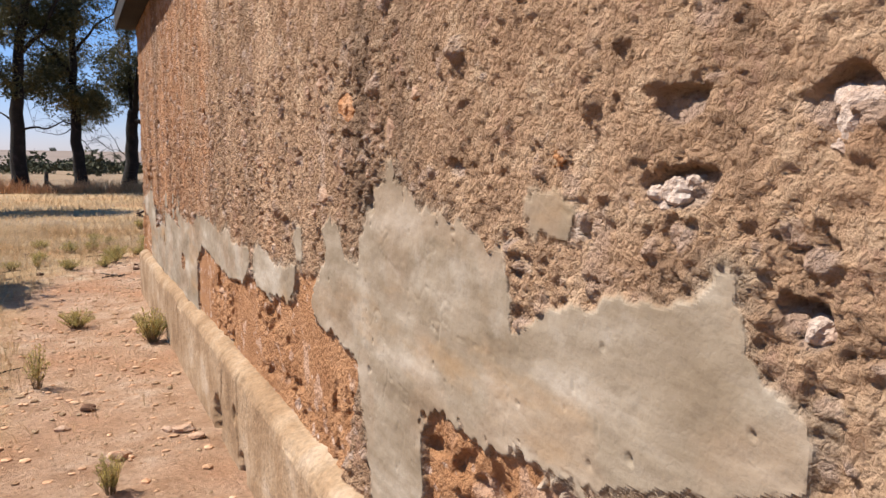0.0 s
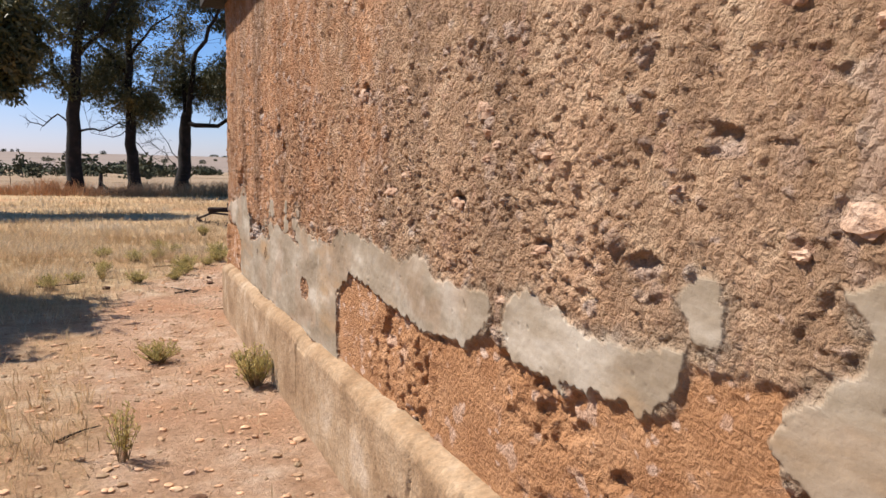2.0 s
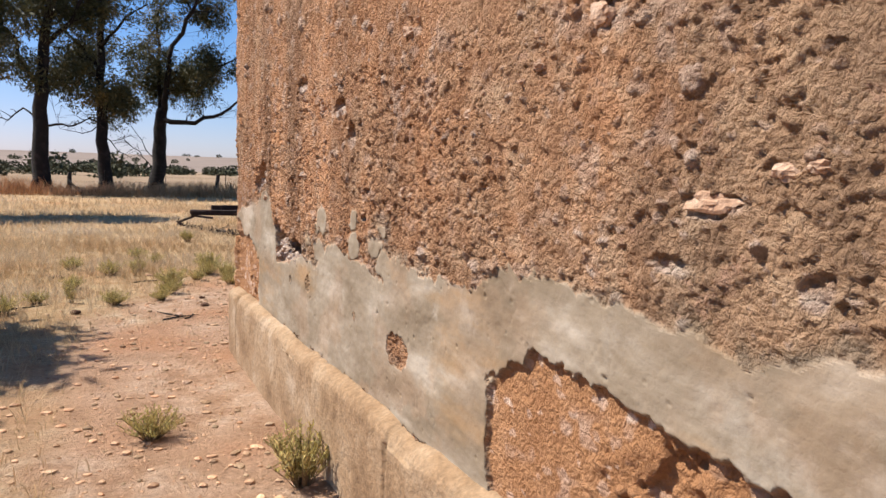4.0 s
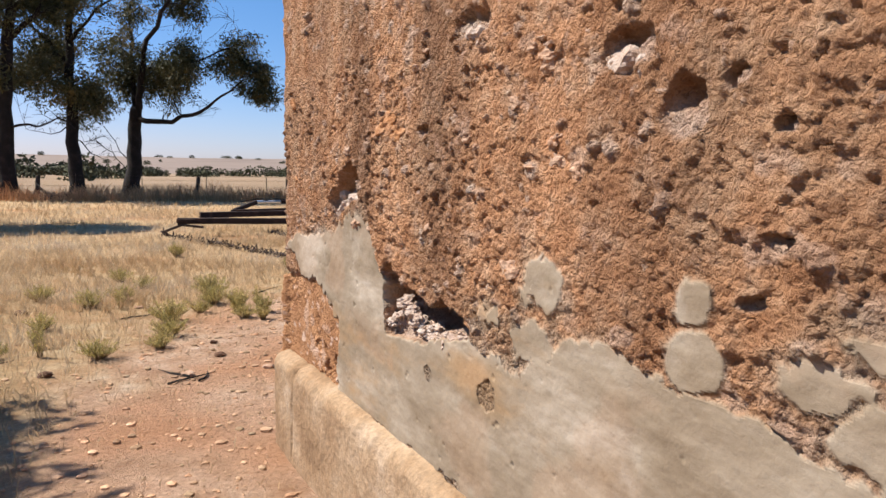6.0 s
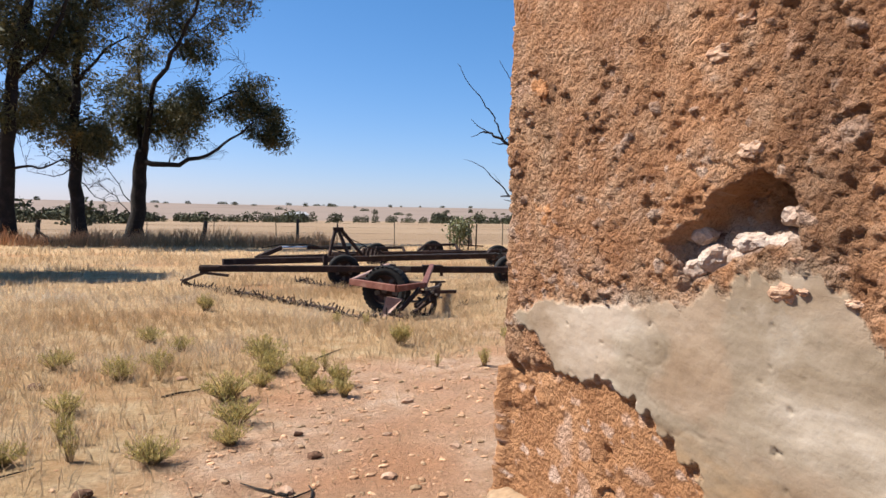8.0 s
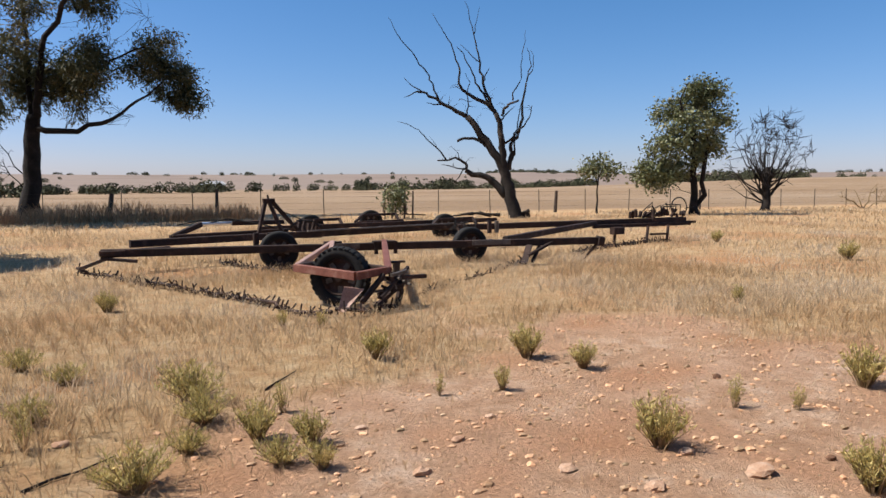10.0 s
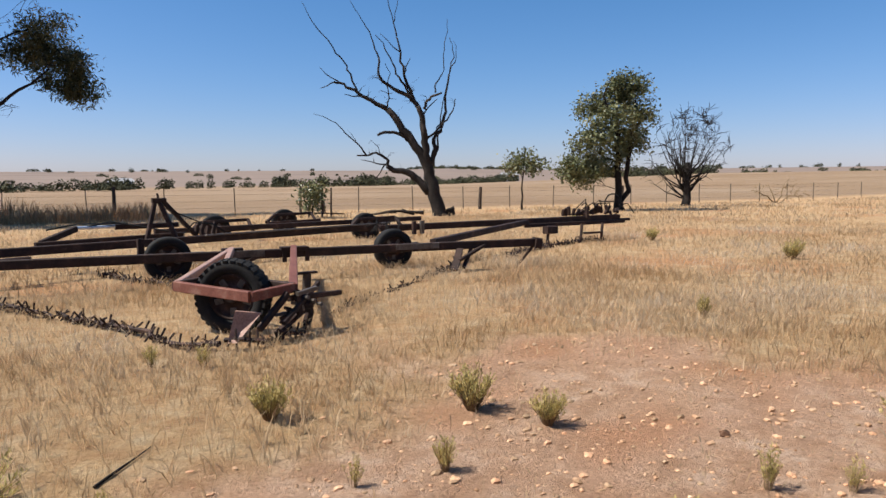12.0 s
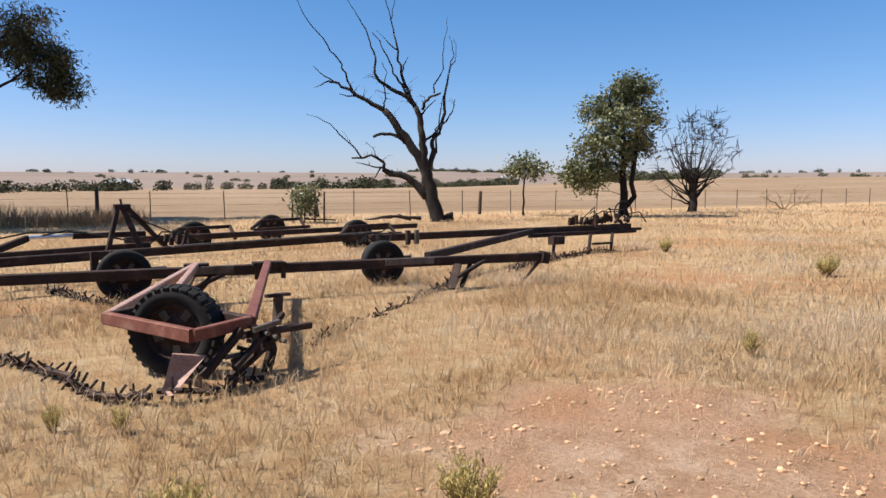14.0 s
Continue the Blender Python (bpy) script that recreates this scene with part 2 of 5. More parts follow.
# pink worn steel, with sunlight's brightness added to the base colour
M_SUNLIT_PLATE = plain("pinkish_worn_plate_sunlit", [(0.3, (0.274, 0.146, 0.107)), (0.7, (0.395, 0.257, 0.205))], 8, 60, 0.6, 0.1, depth=0.002)
M_CHROME = plain("polished_ram_rod", [(0.3, (0.75, 0.75, 0.75)), (0.7, (0.9, 0.9, 0.9))], 6, 60, 0.25, 0.6, relief=0)
M_POST = plain("grey_fence_timber", [(0.3, (0.033, 0.0251, 0.0198)), (0.7, (0.0924, 0.066, 0.0495))], 4, 40, 0.9, depth=0.01)
M_WHITE = plain("white_house_paint", [(0.3, (0.436, 0.429, 0.416)), (0.7, (0.528, 0.521, 0.508))], 0.5, 4, 0.7, relief=0)
M_TIN = plain("grey_house_tin", [(0.3, (0.264, 0.264, 0.264)), (0.7, (0.363, 0.363, 0.356))], 0.5, 4, 0.6, 0.2, relief=0)


# ---- mesh tools ----
class Geo:
    """Collects vertices and faces for one mesh."""

    def __init__(self):
        self.v, self.f = [], []

    def add(self, verts, faces):
        n = len(self.v)
        self.v.extend(verts)
        self.f.extend([tuple(i + n for i in f) for f in faces])

    def tube(self, pts, radii, n=6, cap=True):
        pts = [Vector(p) for p in pts]
        if isinstance(radii, (int, float)):
            radii = [radii] * len(pts)
        verts, faces = [], []
        for i, p in enumerate(pts):
            d = (pts[min(i + 1, len(pts) - 1)] - pts[max(i - 1, 0)]).normalized()
            a = d.cross(Vector((0.31, 0.17, 0.93) if abs(d.z) < 0.9 else (1, 0.1, 0))).normalized()
            b = d.cross(a)
            for k in range(n):
                t = 2 * math.pi * k / n
                verts.append(p + (a * math.cos(t) + b * math.sin(t)) * radii[i])
        for i in range(len(pts) - 1):
            for k in range(n):
                faces.append((i * n + k, i * n + (k + 1) % n, (i + 1) * n + (k + 1) % n, (i + 1) * n + k))
        if cap:
            faces.append(tuple(range(n - 1, -1, -1)))
            faces.append(tuple((len(pts) - 1) * n + k for k in range(n)))
        self.add(verts, faces)
        return self

    def beam(self, p, q, w, h, chamfer=0.12, up=(0, 0, 1)):
        """A straight bar of width w and height h with chamfered edges."""
        p, q = Vector(p), Vector(q)
        d = (q - p).normalized()
        side = d.cross(Vector(up) if abs(d.dot(Vector(up))) < 0.95 else Vector((1, 0, 0))).normalized()
        top = side.cross(d)
        c = min(w, h) * chamfer
        ring = [(w / 2 - c, h / 2), (w / 2, h / 2 - c), (w / 2, c - h / 2), (w / 2 - c, -h / 2), (c - w / 2, -h / 2), (-w / 2, c - h / 2), (-w / 2, h / 2 - c), (c - w / 2, h / 2)]
        verts = [e + side * a + top * b for e in (p, q) for a, b in ring]
        faces = [(k, (k + 1) % 8, 8 + (k + 1) % 8, 8 + k) for k in range(8)] + [tuple(range(7, -1, -1)), tuple(range(8, 16))]
        self.add(verts, faces)
        return self

    def lathe(self, centre, axis, profile, n=28, close=False):
        """profile: (along the axis, radius) pairs."""
        c, ax = Vector(centre), Vector(axis).normalized()
        a = ax.cross(Vector((0, 0, 1)) if abs(ax.z) < 0.9 else Vector((1, 0, 0))).normalized()
        b = ax.cross(a)
        m = len(profile)
        verts = [c + ax * s + (a * math.cos(2 * math.pi * k / n) + b * math.sin(2 * math.pi * k / n)) * r for k in range(n) for s, r in profile]
        faces = []
        for k in range(n):
            j = (k + 1) % n
            for i in range(m if close else m - 1):
                o = (i + 1) % m
                faces.append((k * m + i, j * m + i, j * m + o, k * m + o))
        self.add(verts, faces)
        return self

    def blob(self, centre, size, rough=0.25, seed=0.0, sub=2):
        bm = bmesh.new()
        bmesh.ops.create_icosphere(bm, subdivisions=sub, radius=1.0)
        out = []
        for v in bm.verts:
            k = 1 + rough * (noise.noise(v.co * 1.3 + Vector((seed, 7.1, 3.3))) + 0.5 * noise.noise(v.co * 3.1 + Vector((seed, 1.7, 9.2))))
            out.append(Vector(centre) + Vector((v.co.x * size[0] * k, v.co.y * size[1] * k, v.co.z * size[2] * k)))
        self.add(out, [tuple(v.index for v in f.verts) for f in bm.faces])
        bm.free()
        return self

    def leaf(self, c, d, side, length, width):
        a = c + d * length * 0.5
        self.add([c, a + side * width * 0.5, c + d * length, a - side * width * 0.5], [(0, 1, 2, 3)])

    def mesh(self, name, material, smooth=False):
        me = bpy.data.meshes.new(name)
        me.from_pydata([tuple(v) for v in self.v], [], self.f)
        me.materials.append(material)
        if smooth:
            me.polygons.foreach_set("use_smooth", [True] * len(me.polygons))
        me.update()
        return me


def thing(name, label, category, group="", kind="", at=(0, 0, 0)):
    ob = tagged(new(name), label, category, group, kind)
    ob.location = at
    return ob


def part(name, geo, material, parent, label="", smooth=False):
    ob = new(name, geo.mesh(name, material, smooth))
    ob.parent = parent
    if parent.parent is None:
        ob.matrix_parent_inverse = Matrix.Translation(-Vector(parent.location))
    else:
        ob.matrix_parent_inverse = (parent.parent.matrix_basis @ parent.matrix_parent_inverse @ parent.matrix_basis).inverted()
    if label:
        ob["label"] = label
    return ob


def single(name, geo, material, label, category, group="", kind="", smooth=False):
    return tagged(new(name, geo.mesh(name, material, smooth)), label, category, group, kind)


TABLE = np.random.RandomState(5).rand(256, 256)


def vnoise(u, v, seed=0):
    """Smooth noise on a lattice, 0 to 1."""
    u, v = np.asarray(u) + seed * 17.31, np.asarray(v) + seed * 9.77
    iu, iv = np.floor(u).astype(int), np.floor(v).astype(int)
    fu, fv = u - iu, v - iv
    fu, fv = fu * fu * (3 - 2 * fu), fv * fv * (3 - 2 * fv)
    a, b = TABLE[iu % 256, iv % 256], TABLE[(iu + 1) % 256, iv % 256]
    c, d = TABLE[iu % 256, (iv + 1) % 256], TABLE[(iu + 1) % 256, (iv + 1) % 256]
    return (a * (1 - fu) + b * fu) * (1 - fv) + (c * (1 - fu) + d * fu) * fv


def fbm(u, v, seed=0, octaves=3):
    out, amp, tot = 0, 1.0, 0.0
    for o in range(octaves):
        out = out + amp * vnoise(u * 2 ** o, v * 2 ** o, seed + o * 3)
        tot += amp
        amp *= 0.5
    return out / tot


def smooth(x, lo, hi):
    t = np.clip((x - lo) / (hi - lo), 0, 1)
    return t * t * (3 - 2 * t)


def grid_mesh(name, P, material, attrs=None, flip=False):
    """P: rows x columns x 3."""
    nr, nc = P.shape[:2]
    me = bpy.data.meshes.new(name)
    idx = np.arange(nr * nc).reshape(nr, nc)
    q = np.stack([idx[:-1, :-1], idx[:-1, 1:], idx[1:, 1:], idx[1:, :-1]], -1).reshape(-1, 4)
    if flip:
        q = q[:, ::-1]
    me.vertices.add(nr * nc)
    me.vertices.foreach_set("co", P.reshape(-1).astype(np.float32))
    me.loops.add(q.size)
    me.loops.foreach_set("vertex_index", q.reshape(-1).astype(np.int32))
    me.polygons.add(len(q))
    me.polygons.foreach_set("loop_start", (np.arange(len(q)) * 4).astype(np.int32))
    me.polygons.foreach_set("use_smooth", np.ones(len(q), bool))
    for key, val in (attrs or {}).items():
        me.attributes.new(key, "FLOAT", "POINT").data.foreach_set("value", val.reshape(-1).astype(np.float32))
    me.materials.append(material)
    me.update(calc_edges=True)
    me.validate()
    return new(name, me)


# ---- ground ----
FIELD_AZ = [-180, -60, 10, 40, 62, 80, 180]
FIELD_RISE = [-0.7, -0.7, -0.65, 0.6, 3.6, 4.0, -0.7]


def land(x, y):
    """Height of the ground: near flat with small bumps, then a wide field and low hills."""
    x, y = np.asarray(x, float), np.asarray(y, float)
    d = np.hypot(x, y - 8)
    az = np.degrees(np.arctan2(x, y - 8))
    bumps = 0.05 * (fbm(x * 0.9, y * 0.9, 1) - 0.5) + 0.02 * (fbm(x * 5, y * 5, 2) - 0.5)
    rise = np.interp(az, FIELD_AZ, FIELD_RISE)
    ridge = 30 + 9 * (fbm(az * 0.05 + 40, az * 0 + 3, 4) - 0.5) + 12 * smooth(az, 35, 42) * (1 - smooth(az, 42, 50)) * 0.4
    h = bumps * (1 - smooth(d, 20, 60)) + rise * smooth(d, 50, 220)
    h = h + (ridge - rise) * smooth(d, 330, 1900) - 60 * smooth(d, 2100, 4500)
    return h


def bare(x, y):
    """1 where the soil is bare: beside the wall and on the worn track past its end."""
    x, y = np.asarray(x, float), np.asarray(y, float)
    n = 2.2 * (fbm(x * 0.55, y * 0.55, 7) - 0.5) + 0.8 * (fbm(x * 2.1, y * 2.1, 8) - 0.5)
    strip = smooth(x + n * 0.7, -1.55, -0.95) * (1 - smooth(y + n, 9.2, 10.6))
    track = 1 - smooth(np.hypot((x - 2.6) * np.where(x < 2.6, 1.15, 0.95), y - 8.6) + n * 0.8, 3.6, 4.7)
    side = 0.55 * smooth(x + n, -3.2, -1.6) * (1 - smooth(y + n, 6.5, 9.5))
    spots = 0.9 * smooth(fbm(x * 0.33, y * 0.33, 12), 0.58, 0.67) * (1 - smooth(y, 13.5, 15.0))
    return np.clip(np.maximum.reduce([strip, track, side, spots * (x > 1)]), 0, 1)


NA, NR = 540, 220
az = np.linspace(0, 2 * math.pi, NA + 1)
rad = np.concatenate([[0.0], np.geomspace(0.06, 4600, NR)])
R_, A_ = np.meshgrid(rad, az, indexing="ij")
GX, GY = R_ * np.sin(A_), 8 + R_ * np.cos(A_)
GD = np.hypot(GX, GY - 8)
FENCE_A = 43.0 - 0.22 * GX
past = smooth(GY - FENCE_A, 1.0, 5.0) * (1 - smooth(np.abs(np.degrees(np.arctan2(GX, GY - 8))), 75, 95))
ground = grid_mesh("ground", np.stack([GX, GY, land(GX, GY)], -1), M_GROUND,
                   {"litter": 1 - bare(GX, GY), "field": np.clip(past + smooth(GD, 70, 90), 0, 1), "hill": smooth(GD, 300, 420)})
tagged(ground, "bare reddish soil and dry straw paddock running to low hills", "ground", kind="structure")

# ---- the old building ----
CORNER = 8.05
PL_TOP = 0.52


def inside(u, v, poly, soft):
    """Soft mask of a polygon: 1 inside, 0 outside."""
    hit, dist = np.zeros(u.shape, bool), np.full(u.shape, 9.0)
    for (ax, ay), (bx, by) in zip(poly, poly[1:] + poly[:1]):
        cross = (ay > v) != (by > v)
        hit ^= cross & (u < (bx - ax) * (v - ay) / ((by - ay) if by != ay else 1e-9) + ax)
        t = np.clip(((u - ax) * (bx - ax) + (v - ay) * (by - ay)) / ((bx - ax) ** 2 + (by - ay) ** 2), 0, 1)
        dist = np.minimum(dist, np.hypot(u - ax - t * (bx - ax), v - ay - t * (by - ay)))
    return smooth(np.where(hit, dist, -dist), -soft, soft) if soft else np.where(hit, dist, -dist)


# remains of smooth cement render, in metres along and up the wall
CEMENT_A = [(0.43, 1.58), (0.27, 1.48), (-0.01, 1.45), (-0.15, 1.38), (-0.2, 1.3), (-0.19, 1.24), (-0.29, 1.29), (-0.45, 1.34), (-0.55, 1.36), (-0.63, 1.39), (-0.69, 1.43), (-0.73, 1.42), (-0.76, 1.32), (-0.86, 1.26), (-0.87, 1.23), (-0.85, 1.17), (-0.57, 1.05), (-0.35, 0.97), (-0.23, 0.98), (-0.07, 0.95), (0.01, 0.98), (0.22, 0.93), (0.23, 0.5), (0.55, 0.5), (0.66, 0.85), (0.7, 0.95), (0.87, 0.98), (1.11, 1.0), (1.16, 1.06), (1.12, 1.14), (1.02, 1.22), (0.99, 1.28), (1.06, 1.35), (0.95, 1.4), (0.85, 1.37), (0.8, 1.27), (0.68, 1.27), (0.65, 1.35), (0.56, 1.48)]
CEMENT_B = [(7.98, 1.14), (7.85, 1.19), (7.5, 1.22), (7.18, 1.28), (6.95, 1.35), (6.86, 1.33), (6.77, 1.2), (6.68, 1.1), (6.66, 0.92), (6.39, 0.95), (6.18, 1.03), (6.04, 1.01), (5.88, 0.98), (5.76, 0.97), (5.66, 1.03), (5.57, 1.13), (5.45, 1.14), (5.25, 1.1), (5.09, 1.09), (4.93, 1.06), (4.79, 1.06), (4.72, 1.17), (4.4, 1.13), (4.06, 1.14), (3.87, 1.22), (3.67, 1.24), (3.49, 1.22), (3.1, 1.19), (2.98, 1.15), (2.83, 1.21), (2.72, 1.21), (2.64, 1.155), (2.45, 1.15), (2.29, 1.16), (2.22, 1.14), (2.2, 1.08), (2.27, 1.02), (2.38, 0.94), (2.73, 0.925), (2.93, 0.935), (3.12, 0.955)]
CEMENT_B += [(3.36, 0.98), (3.6, 1.01), (3.74, 0.98), (3.94, 0.86), (3.9, 0.5), (7.2, 0.5), (7.21, 0.63), (7.19, 0.84), (7.28, 0.88), (7.37, 0.94), (7.49, 0.98), (7.75, 0.97), (7.8, 1.05), (7.9, 1.1)]
CEMENT_C = [(2.16, 1.06), (2.12, 1.15), (1.99, 1.21), (1.85, 1.18), (1.7, 1.15), (1.55, 1.16), (1.38, 1.18), (1.38, 1.12), (1.42, 1.06), (1.49, 0.99), (1.66, 0.99), (1.92, 0.965), (2.08, 0.985)]
# lower places where the render has fallen off the red mud
MUD_A = [(3.96, 0.88), (3.74, 1.0), (3.6, 1.03), (3.36, 1.0), (3.08, 0.97), (2.4, 0.96), (2.22, 1.03), (1.92, 0.98), (1.45, 1.02), (1.36, 1.14), (1.12, 1.17), (1.14, 1.0), (0.68, 0.95), (0.85, 0.5), (3.92, 0.5)]
MUD_B = [(0.24, 0.95), (-0.05, 0.98), (-0.36, 0.99), (-0.5, 0.95), (-0.6, 0.5), (0.24, 0.5)]
MUD_C = [(8.3, 0.97), (7.75, 0.99), (7.45, 1.0), (7.26, 0.9), (7.15, 0.84), (7.17, 0.5), (8.3, 0.5)]
# small islands of cement, and chips out of it: along, up, half width, half height
DABS = [(5.67, 1.23, 0.10, 0.07), (5.71, 1.07, 0.10, 0.075), (5.17, 1.27, 0.055, 0.055), (5.17, 1.15, 0.09, 0.065), (4.91, 1.17, 0.085, 0.05), (4.80, 1.11, 0.09, 0.06), (4.82, 1.25, 0.05, 0.03), (5.94, 1.10, 0.07, 0.03), (-0.30, 1.485, 0.088, 0.056), (1.34, 1.27, 0.065, 0.08)]
CHIPS = [(4.65, 0.79, 0.11, 0.065), (5.93, 0.86, 0.05, 0.045), (5.15, 0.83, 0.02, 0.02), (6.3, 0.84, 0.025, 0.02)]
# holes: along, up, half width, half height, depth
HOLES = [(-0.62, 1.66, 0.045, 0.028, 0.045), (-0.61, 1.545, 0.075, 0.032, 0.04), (-0.83, 1.39, 0.04, 0.036, 0.05), (-0.86, 1.65, 0.06, 0.03, 0.03), (0.05, 1.57, 0.025, 0.018, 0.03), (-0.09, 1.58, 0.014, 0.018, 0.03), (-0.21, 1.36, 0.018, 0.012, 0.03), (0.65, 1.46, 0.015, 0.03, 0.03), (0.57, 1.46, 0.036, 0.045, 0.045), (0.78, 1.75, 0.07, 0.045, 0.02), (1.31, 1.6, 0.05, 0.035, 0.03), (1.52, 1.33, 0.05, 0.028, 0.04), (1.92, 1.34, 0.05, 0.02, 0.03), (2.45, 1.42, 0.07, 0.03, 0.035), (3.1, 1.44, 0.09, 0.028, 0.03)]
HOLES += [(0.63, 1.63, 0.02, 0.018, 0.035), (3.44, 1.87, 0.06, 0.05, 0.03), (3.21, 1.31, 0.07, 0.02, 0.02), (2.87, 1.32, 0.04, 0.03, 0.02), (5.23, 1.65, 0.055, 0.06, 0.055), (5.39, 1.78, 0.07, 0.05, 0.04), (4.99, 1.41, 0.022, 0.018, 0.05), (5.0, 1.62, 0.02, 0.015, 0.04), (5.05, 1.28, 0.035, 0.016, 0.05), (5.11, 1.7, 0.03, 0.015, 0.03), (6.38, 1.66, 0.05, 0.022, 0.04), (6.05, 1.95, 0.10, 0.04, 0.04)]
BREAK = [(6.69, 1.13), (6.64, 1.16), (6.57, 1.15), (6.51, 1.12), (6.41, 1.09), (6.3, 1.05), (6.22, 1.09), (6.1, 1.06), (6.03, 1.02), (6.1, 0.98), (6.39, 0.93), (6.66, 0.9)]
HOLLOW = [(7.06, 1.55), (6.97, 1.5), (6.95, 1.4), (7.12, 1.37), (7.27, 1.28), (7.31, 1.39), (7.18, 1.49)]
LEDGE_U, LEDGE_V = [6.04, 6.18, 6.3, 6.38, 6.46, 6.54, 6.61, 6.66], [1.0, 1.02, 0.975, 1.0, 1.03, 1.08, 1.01, 0.94]


def cells(u, v, seed):
    """Distance to the nearest scattered point of a jittered lattice, and that point's own number."""
    iu, iv = np.floor(u).astype(int), np.floor(v).astype(int)
    best, own = np.full(u.shape, 9.0), np.zeros(u.shape)
    for a in (-1, 0, 1):
        for b in (-1, 0, 1):
            ju, jv = iu + a, iv + b
            px, py = TABLE[(ju + seed) % 256, jv % 256], TABLE[(jv + 91) % 256, (ju + seed * 3) % 256]
            d = np.hypot(u - ju - px, v - jv - py)
            near = d < best
            best, own = np.where(near, d, best), np.where(near, TABLE[(ju * 7 + seed) % 256, (jv * 5 + 13) % 256], own)
    return best, own


def wall_skin():
    s = np.concatenate([np.arange(-1.15, 2.6, 0.0048), np.arange(2.6, CORNER - 0.05, 0.0056), CORNER - 0.05 + np.arange(0, 0.75, 0.012)])
    z = np.concatenate([np.arange(PL_TOP - 0.03, 1.95, 0.0052), np.arange(1.95, 3.42, 0.015)])
    Zg, S = np.meshgrid(z, s, indexing="ij")
    wu = S + 0.035 * (fbm(S * 9, Zg * 9, 20) - 0.5) + 0.03 * (fbm(S * 30, Zg * 30, 21) - 0.5)
    wv = Zg + 0.04 * (fbm(S * 8, Zg * 8, 22) - 0.5) + 0.03 * (fbm(S * 30, Zg * 30, 23) - 0.5)
    away = np.maximum.reduce([inside(wu, wv, p, 0) for p in (CEMENT_A, CEMENT_B, CEMENT_C)])
    for u, v, a, b in DABS:
        away = np.maximum(away, (1 - np.hypot((wu - u) / a, (wv - v) / b)) * min(a, b))
    frayed = smooth(fbm(S * 2.1, Zg * 2.1, 24, 2), 0.42, 0.6) * 0.028 + 0.008
    cem = smooth(away + frayed * (fbm(S * 30, Zg * 24, 25, 3) - 0.5) * 2, -0.006, 0.012)
    # thin feathered rim where the cement was smeared out over the stones
    rim = smooth(away + 0.09 * (fbm(S * 16, Zg * 16, 26, 4) - 0.5), -0.05, 0.03) * smooth(fbm(S * 1.6, Zg * 1.6, 27, 2), 0.30, 0.50)
    for u, v, a, b in CHIPS:
        cem = cem * smooth(np.hypot((wu - u) / a, (wv - v) / b), 0.9, 1.06)
    mud = np.maximum.reduce([inside(wu, wv, p, 0.02) for p in (MUD_A, MUD_B, MUD_C)]) * (1 - cem)
    even = np.maximum(cem, 0.6 * mud)
    brk = inside(wu, wv, BREAK, 0.006)
    cem = cem * (1 - brk)
    # rough stony render
    f1, own1 = cells(wu * 27, wv * 33, 4)
    f2, own2 = cells(wu * 58, wv * 66, 9)
    lumps = 0.013 * (0.25 + 0.75 * own1) * np.sqrt(np.clip(1 - (f1 / 0.8) ** 2, 0, 1)) + 0.007 * (0.2 + 0.8 * own2) * np.sqrt(np.clip(1 - (f2 / 0.8) ** 2, 0, 1))
    coarse = 0.45 + 0.75 * smooth(fbm(S * 3.3, Zg * 3.3, 29, 3), 0.35, 0.65)
    h = 0.014 * (fbm(S * 7, Zg * 7, 30, 3) - 0.5) + 0.95 * (lumps - 0.009) * coarse + 0.006 * (fbm(S * 70, Zg * 74, 32, 2) - 0.5) - 0.005 * smooth(fbm(S * 22, Zg * 27, 34, 5), 0.61, 0.67)
    pale = 0.5 * smooth(fbm(S * 13, Zg * 13, 35, 2), 0.62, 0.72) * smooth(fbm(S * 3, Zg * 3, 36, 2), 0.45, 0.6)
    rs = np.random.RandomState(11)
    zi = lambda v: int(np.searchsorted(z, v))
    si = lambda v: int(np.searchsorted(s, v))
    for k in range(10500):
        u, v = rs.uniform(-1.1, CORNER), rs.uniform(PL_TOP, 3.2)
        grow = float(fbm(np.array(u * 1.9), np.array(v * 1.9), 72, 3))
        r = 0.004 + 0.011 * rs.rand() ** 2.5
        if k % 30 == 0:
            r *= 2.0
        elif k % 5 > 2:
            r *= 0.7
        a, b = r * rs.uniform(0.9, 1.9), r * rs.uniform(0.6, 1.1)
        i0, i1, j0, j1 = zi(v - 1.5 * b - 0.02), zi(v + 1.5 * b + 0.02), si(u - 1.5 * a - 0.02), si(u + 1.5 * a + 0.02)
        if i1 <= i0 or j1 <= j0:
            continue
        q = np.hypot((wu[i0:i1, j0:j1] - u) / a, (wv[i0:i1, j0:j1] - v) / b)
        if k % 5 < 3:
            h[i0:i1, j0:j1] += 0.75 * b * np.sqrt(np.clip(1 - q * q, 0, 1))
            if k % 5 < 2 and grow > 0.47:
                pale[i0:i1, j0:j1] = np.maximum(pale[i0:i1, j0:j1], (0.35 + 0.65 * rs.rand()) * (1 - smooth(q, 0.8, 1.1)))
        elif k % 9 == 0:
            h[i0:i1, j0:j1] -= rs.uniform(0.25, 0.7) * b * (1 - smooth(q, 0.6, 1.0))
    for k in range(850):
        u, v = rs.uniform(-1.1, CORNER), rs.uniform(PL_TOP, 2.6)
        if float(fbm(np.array(u * 1.3), np.array(v * 1.3), 73, 3)) < 0.44:
            continue
        a = 0.010 + 0.024 * rs.rand() ** 2
        b = a * rs.uniform(0.5, 0.9)
